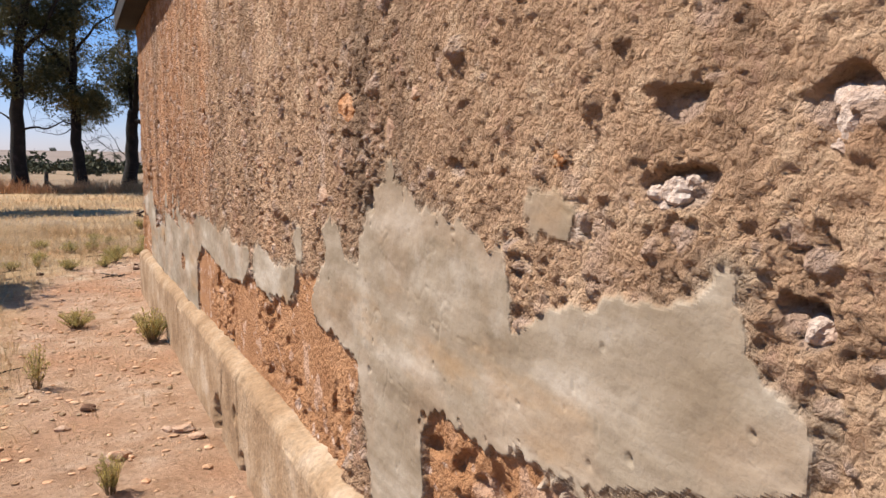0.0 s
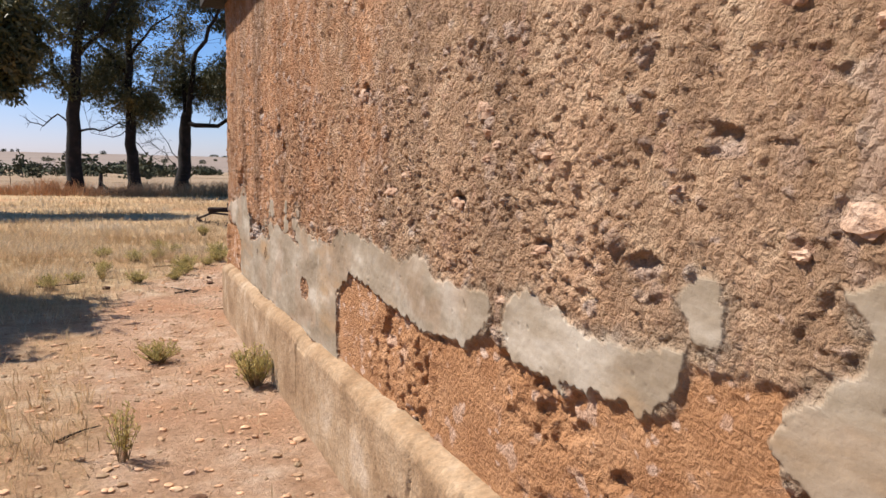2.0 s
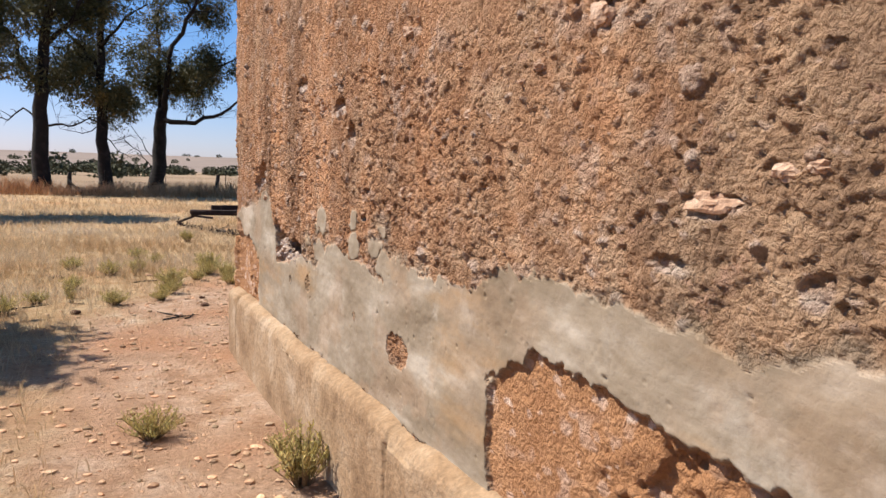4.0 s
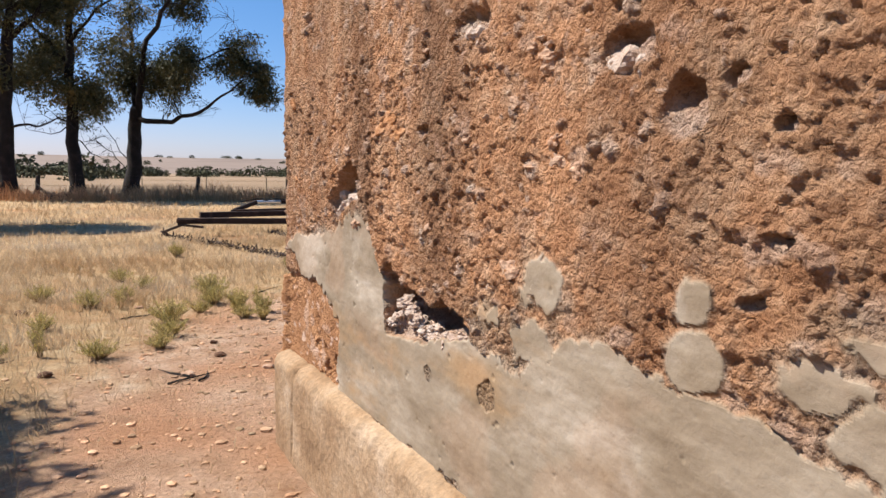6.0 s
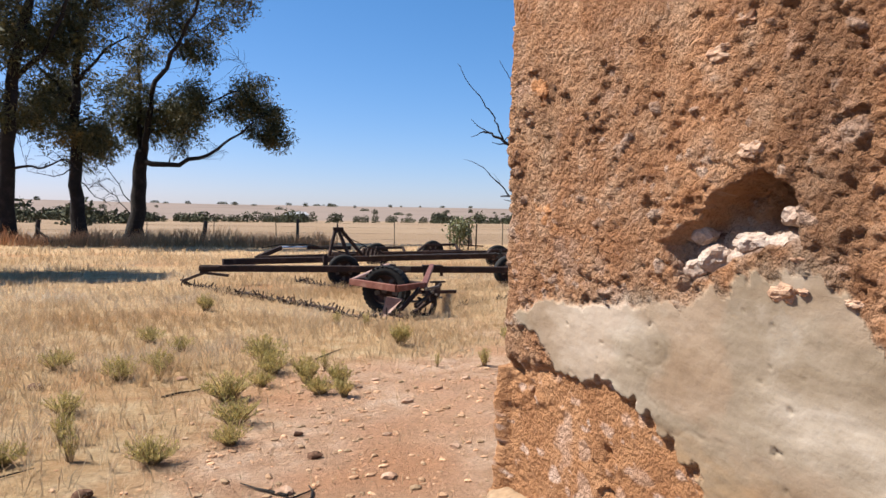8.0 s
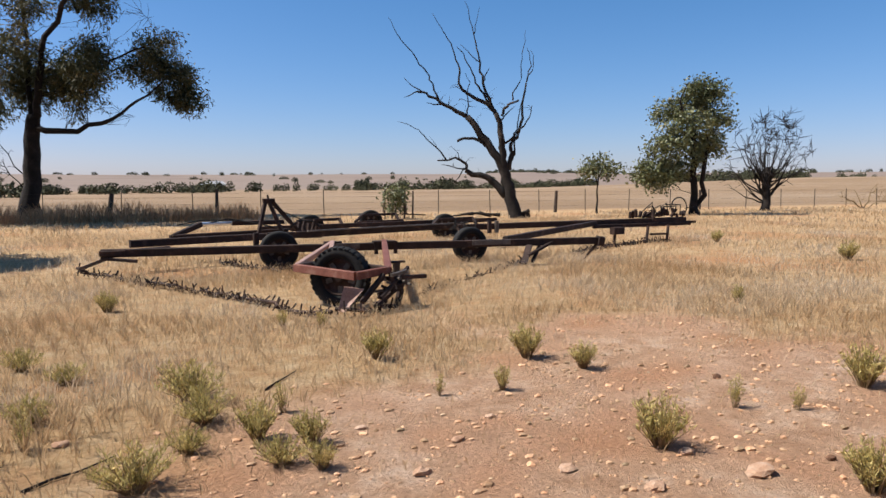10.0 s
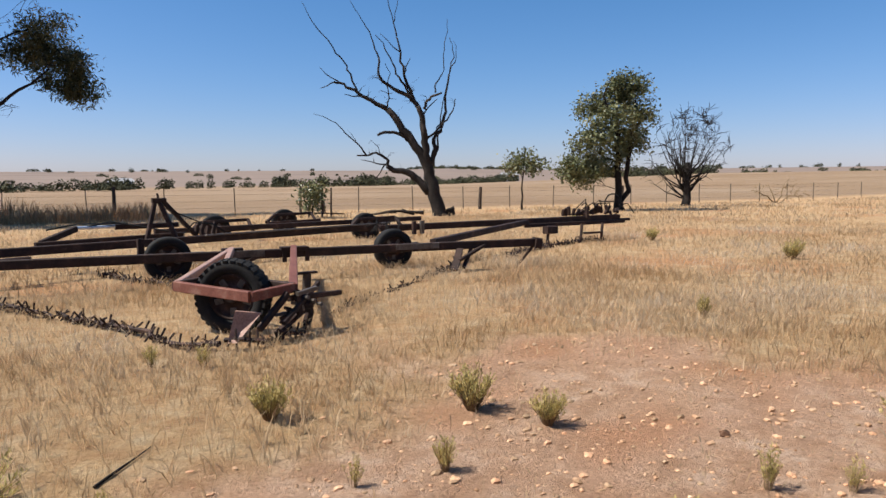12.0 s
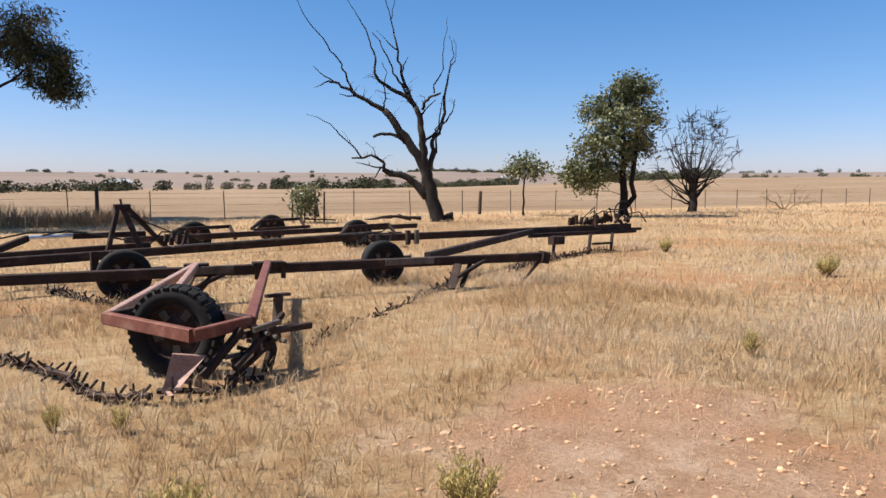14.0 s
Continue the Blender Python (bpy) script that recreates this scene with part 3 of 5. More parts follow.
        i0, i1, j0, j1 = zi(v - 2.4 * b - 0.03), zi(v + 2.4 * b + 0.03), si(u - 2.4 * a - 0.03), si(u + 2.4 * a + 0.03)
        if i1 <= i0 or j1 <= j0:
            continue
        q = np.hypot((wu[i0:i1, j0:j1] - u) / a, (wv[i0:i1, j0:j1] - v) / b)
        q2 = np.hypot((wu[i0:i1, j0:j1] - u - 0.35 * a) / (1.5 * a), (wv[i0:i1, j0:j1] - v - 0.4 * b) / (1.5 * b))
        h[i0:i1, j0:j1] -= 0.006 * (1 - smooth(q2, 0.75, 1.0))
        lump = (1 - smooth(q, 0.7, 1.0)) * (0.55 + 0.9 * fbm(S[i0:i1, j0:j1] * 60, Zg[i0:i1, j0:j1] * 60, 74, 2))
        h[i0:i1, j0:j1] += min(0.8 * b, 0.013) * lump
        pale[i0:i1, j0:j1] = np.maximum(pale[i0:i1, j0:j1], (0.5 + 0.5 * rs.rand()) * (1 - smooth(q, 0.75, 1.0)))
    h = h + 0.002 + rs.normal(0, 0.0009, h.shape)
    plaster = 0.003 + 0.007 * (fbm(S * 6, Zg * 6, 40) - 0.5) + 0.004 * (fbm(S * 26, Zg * 30, 41) - 0.5)
    crack = np.abs(fbm(S * 3.1, Zg * 4.2, 42, 4) - 0.5)
    plaster = plaster - 0.003 * (1 - smooth(crack, 0.0, 0.006)) * smooth(fbm(S * 1.7, Zg * 1.7, 43), 0.45, 0.6)
    pock = smooth(fbm(S * 40, Zg * 40, 44, 2), 0.87, 0.90)
    plaster = plaster - 0.008 * pock
    coarse_mud = smooth(fbm(S * 2.3, Zg * 3.5, 50, 2), 0.42, 0.58)
    earth = -0.016 + 0.012 * (fbm(S * 5, Zg * 8, 51) - 0.5) + (0.006 + 0.022 * coarse_mud) * (fbm(S * 26, Zg * 30, 52, 3) - 0.5) - 0.025 * coarse_mud * smooth(fbm(S * 14, Zg * 14, 53), 0.56, 0.68)
    h = h * (1 - np.maximum(cem, mud)) + plaster * cem + earth * mud
    for u, v, a, b, dep in HOLES:
        q = np.hypot((wu - u) / a, (wv - v) / b)
        m = 1 - smooth(q, 0.7, 1.12)
        h = h - dep * m + 0.020 * m * (fbm(S * 45, Zg * 45, 60, 2) - 0.4)
        low = m * smooth(v + 0.35 * b - wv, -0.4 * b, 0.6 * b)
        h = h + dep * 0.55 * low
        pale = np.maximum(pale, 0.9 * low)
    # the broken hollow: a deep shadowed gap above a ledge of pale rubble
    ledge = smooth(np.interp(S, LEDGE_U, LEDGE_V) + 0.03 * (fbm(S * 18, Zg * 0 + 2, 61) - 0.5) - wv, -0.012, 0.02)
    h = h - brk * (0.24 - 0.20 * ledge) + brk * ledge * 0.03 * (fbm(S * 38, Zg * 38, 62, 2) - 0.4)
    pale = np.where(brk > 0.3, ledge, pale)
    hol = inside(wu, wv, HOLLOW, 0.012)
    h = h - hol * (0.10 - 0.05 * smooth(1.43 - wv, -0.02, 0.05)) + hol * 0.03 * (fbm(S * 30, Zg * 30, 63, 2) - 0.4)
    pale = np.maximum(pale, hol * smooth(1.44 - wv, -0.02, 0.03))
    pale = pale * (1 - cem)
    tone = smooth(S, 2.2, 5.0) * 0.55 + 0.18 + 0.25 * (fbm(S * 1.4, Zg * 0.25, 70) - 0.5)
    # around the rounded corner
    streak = fbm(S * 3.2, Zg * 0.35, 71, 3) + 0.36 * np.exp(-((S - 1.80) / 0.12) ** 4) * smooth(Zg, 1.1, 1.4) - 0.08 * np.exp(-((S - 1.48) / 0.13) ** 2) - 0.16 * np.exp(-((S - 2.45) / 0.22) ** 2)
    r = 0.05
    ang = np.clip((S - (CORNER - r)) / r, 0, math.pi / 2)
    on = np.clip(S, None, CORNER - r)
    extra = np.clip(S - (CORNER - r) - r * math.pi / 2, 0, None)
    nx, ny = -np.cos(ang), np.sin(ang)
    worn = smooth(fbm(S * 5, Zg * 5, 45, 4), 0.52, 0.66)
    cem = np.maximum(cem * (1 - 0.12 * worn), 0.8 * rim * (1 - mud)) * (1 - brk)
    even = even * (1 - brk)
    h = h + 0.022 * (fbm(Zg * 9, Zg * 0 + 1, 80) - 0.5) * smooth(S, CORNER - 0.14, CORNER)
    step = -0.055 * smooth(0.95 - wv, -0.012, 0.012) * smooth(S, CORNER - 0.05, CORNER - 0.01)
    X = r + extra + nx * (r + h - step)
    Y = on + ny * (r + h - step)
    ob = grid_mesh("wall_west", np.stack([X, Y, Zg], -1), M_WALL, {"cement": cem, "even": even, "mud": mud, "pale": pale, "tone": tone, "streak": streak})
    return tagged(ob, "weathered stone wall with flaking grey render over red mud", "wall", kind="structure")


wall = wall_skin()


def slab(name, a, b, material, label, category="wall"):
    g = Geo()
    mid = [(a[i] + b[i]) / 2 for i in range(3)]
    g.beam((a[0], mid[1], mid[2]), (b[0], mid[1], mid[2]), b[1] - a[1], b[2] - a[2], 0.02)
    return single(name, g, material, label, category, kind="structure")


slab("wall_north", (0.70, CORNER - 0.42, 0), (6.2, CORNER - 0.01, 3.42), M_WALL, "weathered rough stone end wall of the old building")
slab("wall_south", (0.02, -4.2, 0), (6.2, -3.8, 3.42), M_WALL, "weathered rough stone wall of the old building")
slab("wall_east", (5.8, -3.8, 0), (6.2, CORNER - 0.42, 3.42), M_WALL, "weathered rough stone wall of the old building")
slab("wall_core", (0.26, -3.8, 0), (0.5, CORNER - 0.15, 3.42), M_WALL, "rubble core of the long stone wall")
slab("wall_west_far", (0.012, -3.8, 0.0), (0.255, -1.13, 3.42), M_WALL, "weathered rough stone wall of the old building")
slab("ceiling", (0.5, -3.8, 3.30), (5.8, CORNER - 0.42, 3.42), M_EAVE, "dark boarded ceiling under the old roof", "ceiling")


def plinth_run():
    """A projecting concrete footing with a worn sloping top."""
    s = np.arange(-4.0, CORNER + 1.0, 0.014)
    prof = [(0.075, -0.08), (0.075, 0.47), (0.058, 0.505), (0.0, 0.53), (-0.03, 0.53)]
    cum = np.concatenate([[0], np.cumsum([math.dist(a, b) for a, b in zip(prof, prof[1:])])])
    t = np.linspace(0, cum[-1], 56)
    out, zz = np.interp(t, cum, [p[0] for p in prof]), np.interp(t, cum, [p[1] for p in prof])
    O, S = np.meshgrid(out, s, indexing="ij")
    Zg = np.repeat(zz[:, None], len(s), 1)
    n = 0.012 * (fbm(S * 3, Zg * 3, 90) - 0.5) + 0.008 * (fbm(S * 16, Zg * 16, 91) - 0.5) + 0.004 * (fbm(S * 45, Zg * 45, 92) - 0.5)
    chip = 0.02 * smooth(fbm(S * 6, Zg * 2, 93), 0.52, 0.75) * smooth(Zg, 0.42, 0.5)
    crack = 0.0
    for u, wob, lo in ((2.72, 0.10, 0.02), (2.28, 0.07, 0.0), (7.72, 0.05, 0.0), (4.6, 0.05, 0.1)):
        line = u + wob * (fbm(Zg * 5, Zg * 0 + u, 94) - 0.5)
        crack = crack + 0.022 * (1 - smooth(np.abs(S - line), 0.003, 0.016)) * smooth(Zg, lo, lo + 0.05)
    for u, v, a, b in ((2.86, 0.10, 0.13, 0.13), (2.36, 0.26, 0.04, 0.05), (2.20, 0.02, 0.10, 0.10)):
        q = np.hypot((S - u) / a, (Zg - v) / b) + 0.5 * (fbm(S * 20, Zg * 20, 95) - 0.5)
        crack = crack + 0.05 * (1 - smooth(q, 0.7, 1.05))
    O = O + n - chip - crack
    ang = np.clip((S - (CORNER - 0.03)) / 0.04, 0, math.pi / 2)
    on, extra = np.clip(S, None, CORNER - 0.03), np.clip(S - (CORNER - 0.03) - 0.04 * math.pi / 2, 0, None)
    X, Y = 0.03 + extra - np.cos(ang) * (0.03 + O), on + np.sin(ang) * (0.03 + O) - 0.03
    Zg = Zg + 0.006 * (fbm(S * 8, O * 40, 96) - 0.5) - 0.02 * smooth(fbm(S * 2.2, S * 0 + 5, 97), 0.6, 0.8) * (Zg > 0.45)
    ob = grid_mesh("plinth", np.stack([X, Y, Zg], -1), M_PLINTH)
    return tagged(ob, "projecting worn concrete footing with cracks and broken edges", "footing", kind="structure")


plinth_run()

# rubble stones bedded in the wall: along, up, half length, half height
STONES = [(2.14, 1.145, 0.038, 0.017), (2.28, 1.72, 0.05, 0.03), (2.46, 1.42, 0.04, 0.022), (2.27, 1.57, 0.03, 0.016), (3.11, 1.45, 0.06, 0.022), (2.98, 1.85, 0.05, 0.02), (3.48, 1.87, 0.04, 0.03), (6.17, 1.69, 0.045, 0.045), (5.82, 1.71, 0.03, 0.022), (5.83, 1.26, 0.05, 0.03), (5.62, 1.55, 0.03, 0.025), (7.67, 2.2, 0.04, 0.022), (1.01, 1.47, 0.05, 0.03), (0.43, 1.66, 0.022, 0.045), (0.26, 1.75, 0.03, 0.02), (6.34, 1.33, 0.035, 0.02), (0.57, 1.55, 0.04, 0.016), (1.94, 1.32, 0.05, 0.016), (0.82, 1.58, 0.03, 0.04)]
RUBBLE = [(-0.60, 1.535, 0.03), (-0.56, 1.53, 0.022), (-0.63, 1.55, 0.02), (-0.58, 1.51, 0.018), (-0.84, 1.375, 0.022), (-0.87, 1.625, 0.055), (7.20, 1.36, 0.05), (7.02, 1.39, 0.045), (7.10, 1.40, 0.04), (7.25, 1.33, 0.04), (7.12, 1.36, 0.045), (7.0, 1.46, 0.03), (7.24, 1.41, 0.03), (5.42, 1.76, 0.05), (5.36, 1.75, 0.04), (6.05, 1.92, 0.06)]
rs = np.random.RandomState(3)
for k, (u, v, a, b) in enumerate(STONES):
    g = Geo().blob((0.006, u, v), (0.014, a, b), 0.6, k * 3.7, 3)
    part("stone", g, M_STONE, wall)
for k, (u, v, a) in enumerate(RUBBLE):
    g = Geo().blob((0.042 if k == 5 else 0.022 if k < 5 else 0.035 if v > 1.7 else 0.05, u, v), (a * 0.8, a, a * rs.uniform(0.6, 0.9)), 0.4, k * 2.3 + 50, 3)
    part("rubble_stone", g, M_PALE, wall)

for k in range(56):
    u = rs.uniform(6.05, 6.64)
    v = float(np.interp(u, LEDGE_U, LEDGE_V)) - rs.uniform(0.0, 0.05) - 0.01
    a = rs.uniform(0.010, 0.030)
    part("rubble_stone", Geo().blob((rs.uniform(0.02, 0.07), u, v), (a, a * 1.3, a * 0.8), 0.75, k * 1.9 + 90, 3 if a > 0.018 else 2), M_PALE, wall)
for k, (u, v, a, b) in enumerate(((0.78, 1.75, 0.065, 0.032), (6.71, 1.69, 0.09, 0.045), (6.58, 1.66, 0.05, 0.03), (7.80, 1.47, 0.07, 0.045), (-0.33, 1.585, 0.016, 0.013), (2.36, 1.27, 0.03, 0.012), (7.86, 1.85, 0.05, 0.04))):
    part("ironstone", Geo().blob((0.008, u, v), (0.014, a, b), 0.9, k * 4.1 + 7, 4), M_OCHRE, wall, "rusty orange stone bedded in the wall")
# small pinkish stones showing in loose clusters
for k in range(34):
    cu, cv = rs.uniform(0.3, 7.8), rs.uniform(1.3, 2.5)
    for j in range(rs.randint(1, 5)):
        a = rs.uniform(0.010, 0.026)
        part("stone", Geo().blob((0.003, cu + rs.normal(0, 0.06), cv + rs.normal(0, 0.04)), (0.015, a * rs.uniform(0.9, 1.5), a * rs.uniform(0.5, 0.9)), 0.65, k * 5.3 + j * 1.7, 3), M_STONE, wall)
# eave and roof
roof = thing("roof", "low iron roof with dark timber eaves on the old building", "roof", kind="structure")
for nm, a, b, w, h in (("soffit_board", (-0.09, -4.4, 3.20), (-0.09, CORNER + 0.2, 3.20), 0.22, 0.03), ("fascia_board", (-0.21, -4.4, 3.26), (-0.21, CORNER + 0.2, 3.26), 0.025, 0.18), ("wall_plate", (0.2, -4.4, 3.46), (0.2, CORNER + 0.2, 3.46), 0.3, 0.09)):
    part(nm, Geo().beam(a, b, w, h), M_EAVE, roof)
for sx, xa, xb in ((1, -0.235, 3.1), (-1, 6.46, 3.1)):
    ys = np.arange(-4.5, CORNER + 0.25, 0.019)
    X, Y = np.meshgrid(np.array([xa, xb]), ys, indexing="ij")
    Zr = np.where(X == 3.1, 4.7, 3.37) + 0.009 * np.sin(Y * 2 * math.pi / 0.076)
    sheet = grid_mesh("roof_sheet", np.stack([X, Y, Zr], -1), M_ROOF)
    sheet.parent = roof
for nm, ya, yb in (("gable_north", CORNER - 0.42, CORNER - 0.02), ("gable_south", -4.2, -3.8)):
    tri = [(0.02, 3.42), (6.18, 3.42), (6.18, 3.46), (3.1, 4.66), (0.02, 3.42)][:4]
    g = Geo()
    g.add([Vector((x, y, z)) for y in (ya, yb) for x, z in tri], [(0, 1, 2, 3), (7, 6, 5, 4), (0, 4, 5, 1), (1, 5, 6, 2), (2, 6, 7, 3), (3, 7, 4, 0)])
    single(nm, g, M_WALL, "weathered stone gable under the iron roof", "wall", kind="structure")

# ---- grass, weeds and stones ----
def blades(name, xs, ys, hts, wid, material, label, seed, lean=0.75):
    """Many thin bent blades in one mesh."""
    r = np.random.RandomState(seed)
    n = len(xs)
    zs = land(xs, ys) - 0.01
    a, la = r.rand(n) * 2 * math.pi, r.rand(n) * 2 * math.pi
    ln = hts * lean * (0.3 + r.rand(n))
    B = np.stack([xs, ys, zs], -1)
    side = np.stack([np.cos(a), np.sin(a), np.zeros(n)], -1) * wid[:, None]
    tip = B + np.stack([np.cos(la) * ln, np.sin(la) * ln, hts], -1)
    midp = B * 0.45 + tip * 0.55 - np.stack([np.cos(la) * ln, np.sin(la) * ln, -0.3 * hts], -1) * 0.2
    V = np.stack([B - side * 0.4, B + side * 0.4, midp + side * 0.5, tip, midp - side * 0.5], 1).reshape(-1, 3)
    me = bpy.data.meshes.new(name)
    me.vertices.add(5 * n)
    me.vertices.foreach_set("co", V.reshape(-1).astype(np.float32))
    me.loops.add(7 * n)
    base = np.arange(n)[:, None] * 5
    me.loops.foreach_set("vertex_index", (base + np.array([0, 1, 2, 4, 4, 2, 3])).reshape(-1).astype(np.int32))
    me.polygons.add(2 * n)
    ls = np.stack([np.arange(n) * 7, np.arange(n) * 7 + 4], -1).reshape(-1)
    me.polygons.foreach_set("loop_start", ls.astype(np.int32))
    me.materials.append(material)
    me.update(calc_edges=True)
    me.validate()
    return tagged(new(name, me), label, "grass", kind="stuff")


def scatter(n, x0, x1, y0, y1, seed):
    r = np.random.RandomState(seed)
    return r.uniform(x0, x1, n), r.uniform(y0, y1, n), r


def meadow(name, n, box, lo, hi, wid, seed, clump, keep_bare, outside=None):
    x, y, r = scatter(n, *box, seed)
    d = smooth(fbm(x * clump, y * clump, 100 + seed, 2), 0.30, 0.62)
    p = (0.25 + 0.75 * d) * (1 - (1 - keep_bare) * bare(x, y))
    ok = (r.rand(n) < p) & ~((x > -0.1) & (y < CORNER + 0.1)) & (y < 42.5 - 0.22 * x)
    if outside is not None:
        ok &= ~((x > outside[0]) & (x < outside[1]) & (y > outside[2]) & (y < outside[3]))
    x, y = x[ok], y[ok]
    # gather into tufts
    cell = 0.17 + 6 * wid
    iu, iv = np.floor(x / cell).astype(int), np.floor(y / cell).astype(int)
    pull = 0.6 * (r.rand(len(x)) < 0.6)
    x = x + pull * ((iu + TABLE[iu % 256, iv % 256]) * cell - x)
    y = y + pull * ((iv + TABLE[iv % 256, iu % 256]) * cell - y)
    hts = (lo + (hi - lo) * r.rand(len(x)) ** 1.6) * (0.6 + 0.8 * fbm(x * 0.7, y * 0.7, 130)) * (1 - 0.5 * bare(x, y))
    return blades(name, x, y, hts, wid * (0.6 + 0.8 * r.rand(len(x))), M_GRASS, "thin dry straw-coloured grass standing in loose tufts", seed)


NEAR = (-4.5, 10.0, 3.0, 19.5)
meadow("dry_grass", 300000, NEAR, 0.04, 0.20, 0.0048, 1, 1.1, 0.05)
meadow("dry_grass", 190000, (-14, 26, 9, 32), 0.05, 0.20, 0.009, 2, 0.6, 0.03, NEAR)
meadow("dry_grass", 60000, (-26, 62, 19, 43), 0.06, 0.24, 0.024, 3, 0.35, 0.2, (-14, 26, 9, 32))
# darker brush along the fence under the gums
x, y, r = scatter(22000, -16, 10.5, 37.5, 43.5, 9)
ok = np.abs(y - (41.2 - 0.22 * x)) < 1.0 + 1.2 * fbm(x * 0.5, y * 0.5, 140)
blades("dry_brush", x[ok], y[ok], 0.2 + 0.8 * r.rand(ok.sum()) * fbm(x[ok] * 0.4, y[ok] * 0.4, 141) * 1.5, 0.012 + 0.014 * r.rand(ok.sum()), M_BRUSH, "brown dead brush standing along the fence line", 10, 0.5)


def weed_kind(seed, spread, height, stems, leaves):
    """A wiry weed: many thin stems from one root, with short narrow leaves."""
    r = random.Random(seed)
    gs, gl = Geo(), Geo()
    for k in range(stems):
        a, s = r.uniform(0, 6.283), spread * math.sqrt(r.random())
        top = Vector((math.cos(a) * s, math.sin(a) * s, height * r.uniform(0.5, 1.0) * (1 - 0.25 * s / spread)))
        mid = Vector((top.x * 0.55, top.y * 0.55, top.z * 0.5))
        gs.tube([(0.02 * math.cos(a), 0.02 * math.sin(a), -0.02), mid, top], [0.0028, 0.002, 0.001], 3, False)
        for j in range(leaves):
            t = r.uniform(0.25, 1.0)
            c = mid.lerp(top, (t - 0.5) * 2) if t > 0.5 else Vector((0, 0, 0)).lerp(mid, t * 2)
            d = Vector((r.gauss(0, 0.6), r.gauss(0, 0.6), r.uniform(0.4, 1.6))).normalized()
            gl.leaf(c, d, d.cross(Vector((r.gauss(0, 1), r.gauss(0, 1), r.gauss(0, 1)))).normalized(), r.uniform(0.018, 0.042), r.uniform(0.004, 0.008))
    return gs.mesh("stem_tuft", M_WEEDSTEM), gl.mesh("foliage", M_WEED)


WEED_MESH = [weed_kind(1, 0.15, 0.29, 80, 26), weed_kind(2, 0.20, 0.23, 75, 22), weed_kind(3, 0.10, 0.30, 40, 26), weed_kind(4, 0.11, 0.34, 20, 24)]
WEED_LABEL = ["low grey-green weed bush growing from bare soil", "spreading low green weed in dry grass", "small upright grey-green weed on bare soil", "tall thin wiry weed with sparse leaves on bare soil"]


def weed(x, y, kind, size, turn):
    ob = thing("weed_bush", WEED_LABEL[kind], "weed", "weeds on the ground", at=(x, y, float(land(x, y))))
    ob.rotation_euler.z = turn
    ob.scale = (size, size, size)
    for nm, me in zip(("stem_tuft", "foliage"), WEED_MESH[kind]):
        o = new(nm, me)
        o.parent = ob


WEEDS = [(3.14, 12.5, 0, 1.15), (3.29, 12.0, 0, 0.85), (2.38, 11.91, 2, 0.7), (2.39, 10.54, 0, 1.15), (3.4, 10.73, 3, 0.75), (3.62, 10.43, 3, 0.6), (4.5, 10.41, 0, 1.2), (2.73, 9.57, 0, 1.0), (-0.16, 11.62, 1, 1.1), (0.5, 13.0, 1, 1.3), (0.58, 11.96, 0, 0.95), (0.79, 11.7, 0, 0.8), (2.07, 13.19, 0, 1.0), (-0.39, 14.56, 1, 0.9), (-0.5, 13.0, 1, 0.9), (0.64, 16.93, 0, 1.0), (1.92, 12.06, 3, 0.55), (1.99, 15.02, 2, 0.7), (2.3, 14.73, 2, 0.7), (7.14, 13.09, 2, 0.9), (13.66, 14.86, 0, 1.5)]
WEEDS_B = [(-0.8, 6.2, 1, 0.9), (-0.2, 5.3, 0, 1.15), (-1.06, 4.25, 3, 1.05), (-0.68, 2.26, 2, 0.75), (-1.5, 2.9, 3, 0.7), (-0.26, 10.92, 1, 0.9), (0.42, 12.44, 1, 1.0), (-0.86, 10.31, 1, 0.8), (-1.29, 11.72, 1, 0.8), (-1.27, 10.56, 3, 0.7), (-0.84, 12.74, 1, 1.0), (-1.61, 10.64, 1, 0.7), (0.19, 12.0, 1, 0.7), (-0.55, 12.54, 3, 0.7), (15.5, 19.0, 0, 1.3), (19.5, 24.5, 1, 2.0), (-1.33, 13.3, 1, 0.9), (-0.38, 10.5, 1, 0.7), (0.56, 11.55, 1, 0.8), (0.7, 11.35, 0, 0.6), (-0.17, 13.9, 1, 0.8), (-1.85, 10.1, 1, 0.9), (-1.3, 10.95, 2, 0.8), (0.9, 12.35, 3, 0.7)]
for k, (x, y, kind, size) in enumerate(WEEDS + WEEDS_B):
    weed(x, y, kind, size, k * 1.7)


def pebbles(name, n, box, seed, rmin, rmax, label, weight):
    r = np.random.RandomState(seed)
    bm = bmesh.new()
    bmesh.ops.create_icosphere(bm, subdivisions=1, radius=1.0)
    U = np.array([v.co[:] for v in bm.verts])
    F = np.array([[v.index for v in f.verts] for f in bm.faces])
    bm.free()
    x, y = r.uniform(box[0], box[1], n), r.uniform(box[2], box[3], n)
    ok = (r.rand(n) < weight + (1 - weight) * bare(x, y)) & ~((x > -0.14) & (y < CORNER + 0.1))
    x, y = x[ok], y[ok]
    n = len(x)
    size = rmin + (rmax - rmin) * r.rand(n) ** 4
    sh = 1 + 0.35 * (r.rand(n, len(U)) - 0.5)
    V = U[None] * sh[..., None] * size[:, None, None] * np.stack([0.7 + 0.8 * r.rand(n), 0.7 + 0.6 * r.rand(n), 0.35 + 0.4 * r.rand(n)], -1)[:, None]
    V = V + np.stack([x, y, land(x, y) + size * 0.15], -1)[:, None]
    faces = (F[None] + (np.arange(n) * len(U))[:, None, None]).reshape(-1, 3)
    me = bpy.data.meshes.new(name)
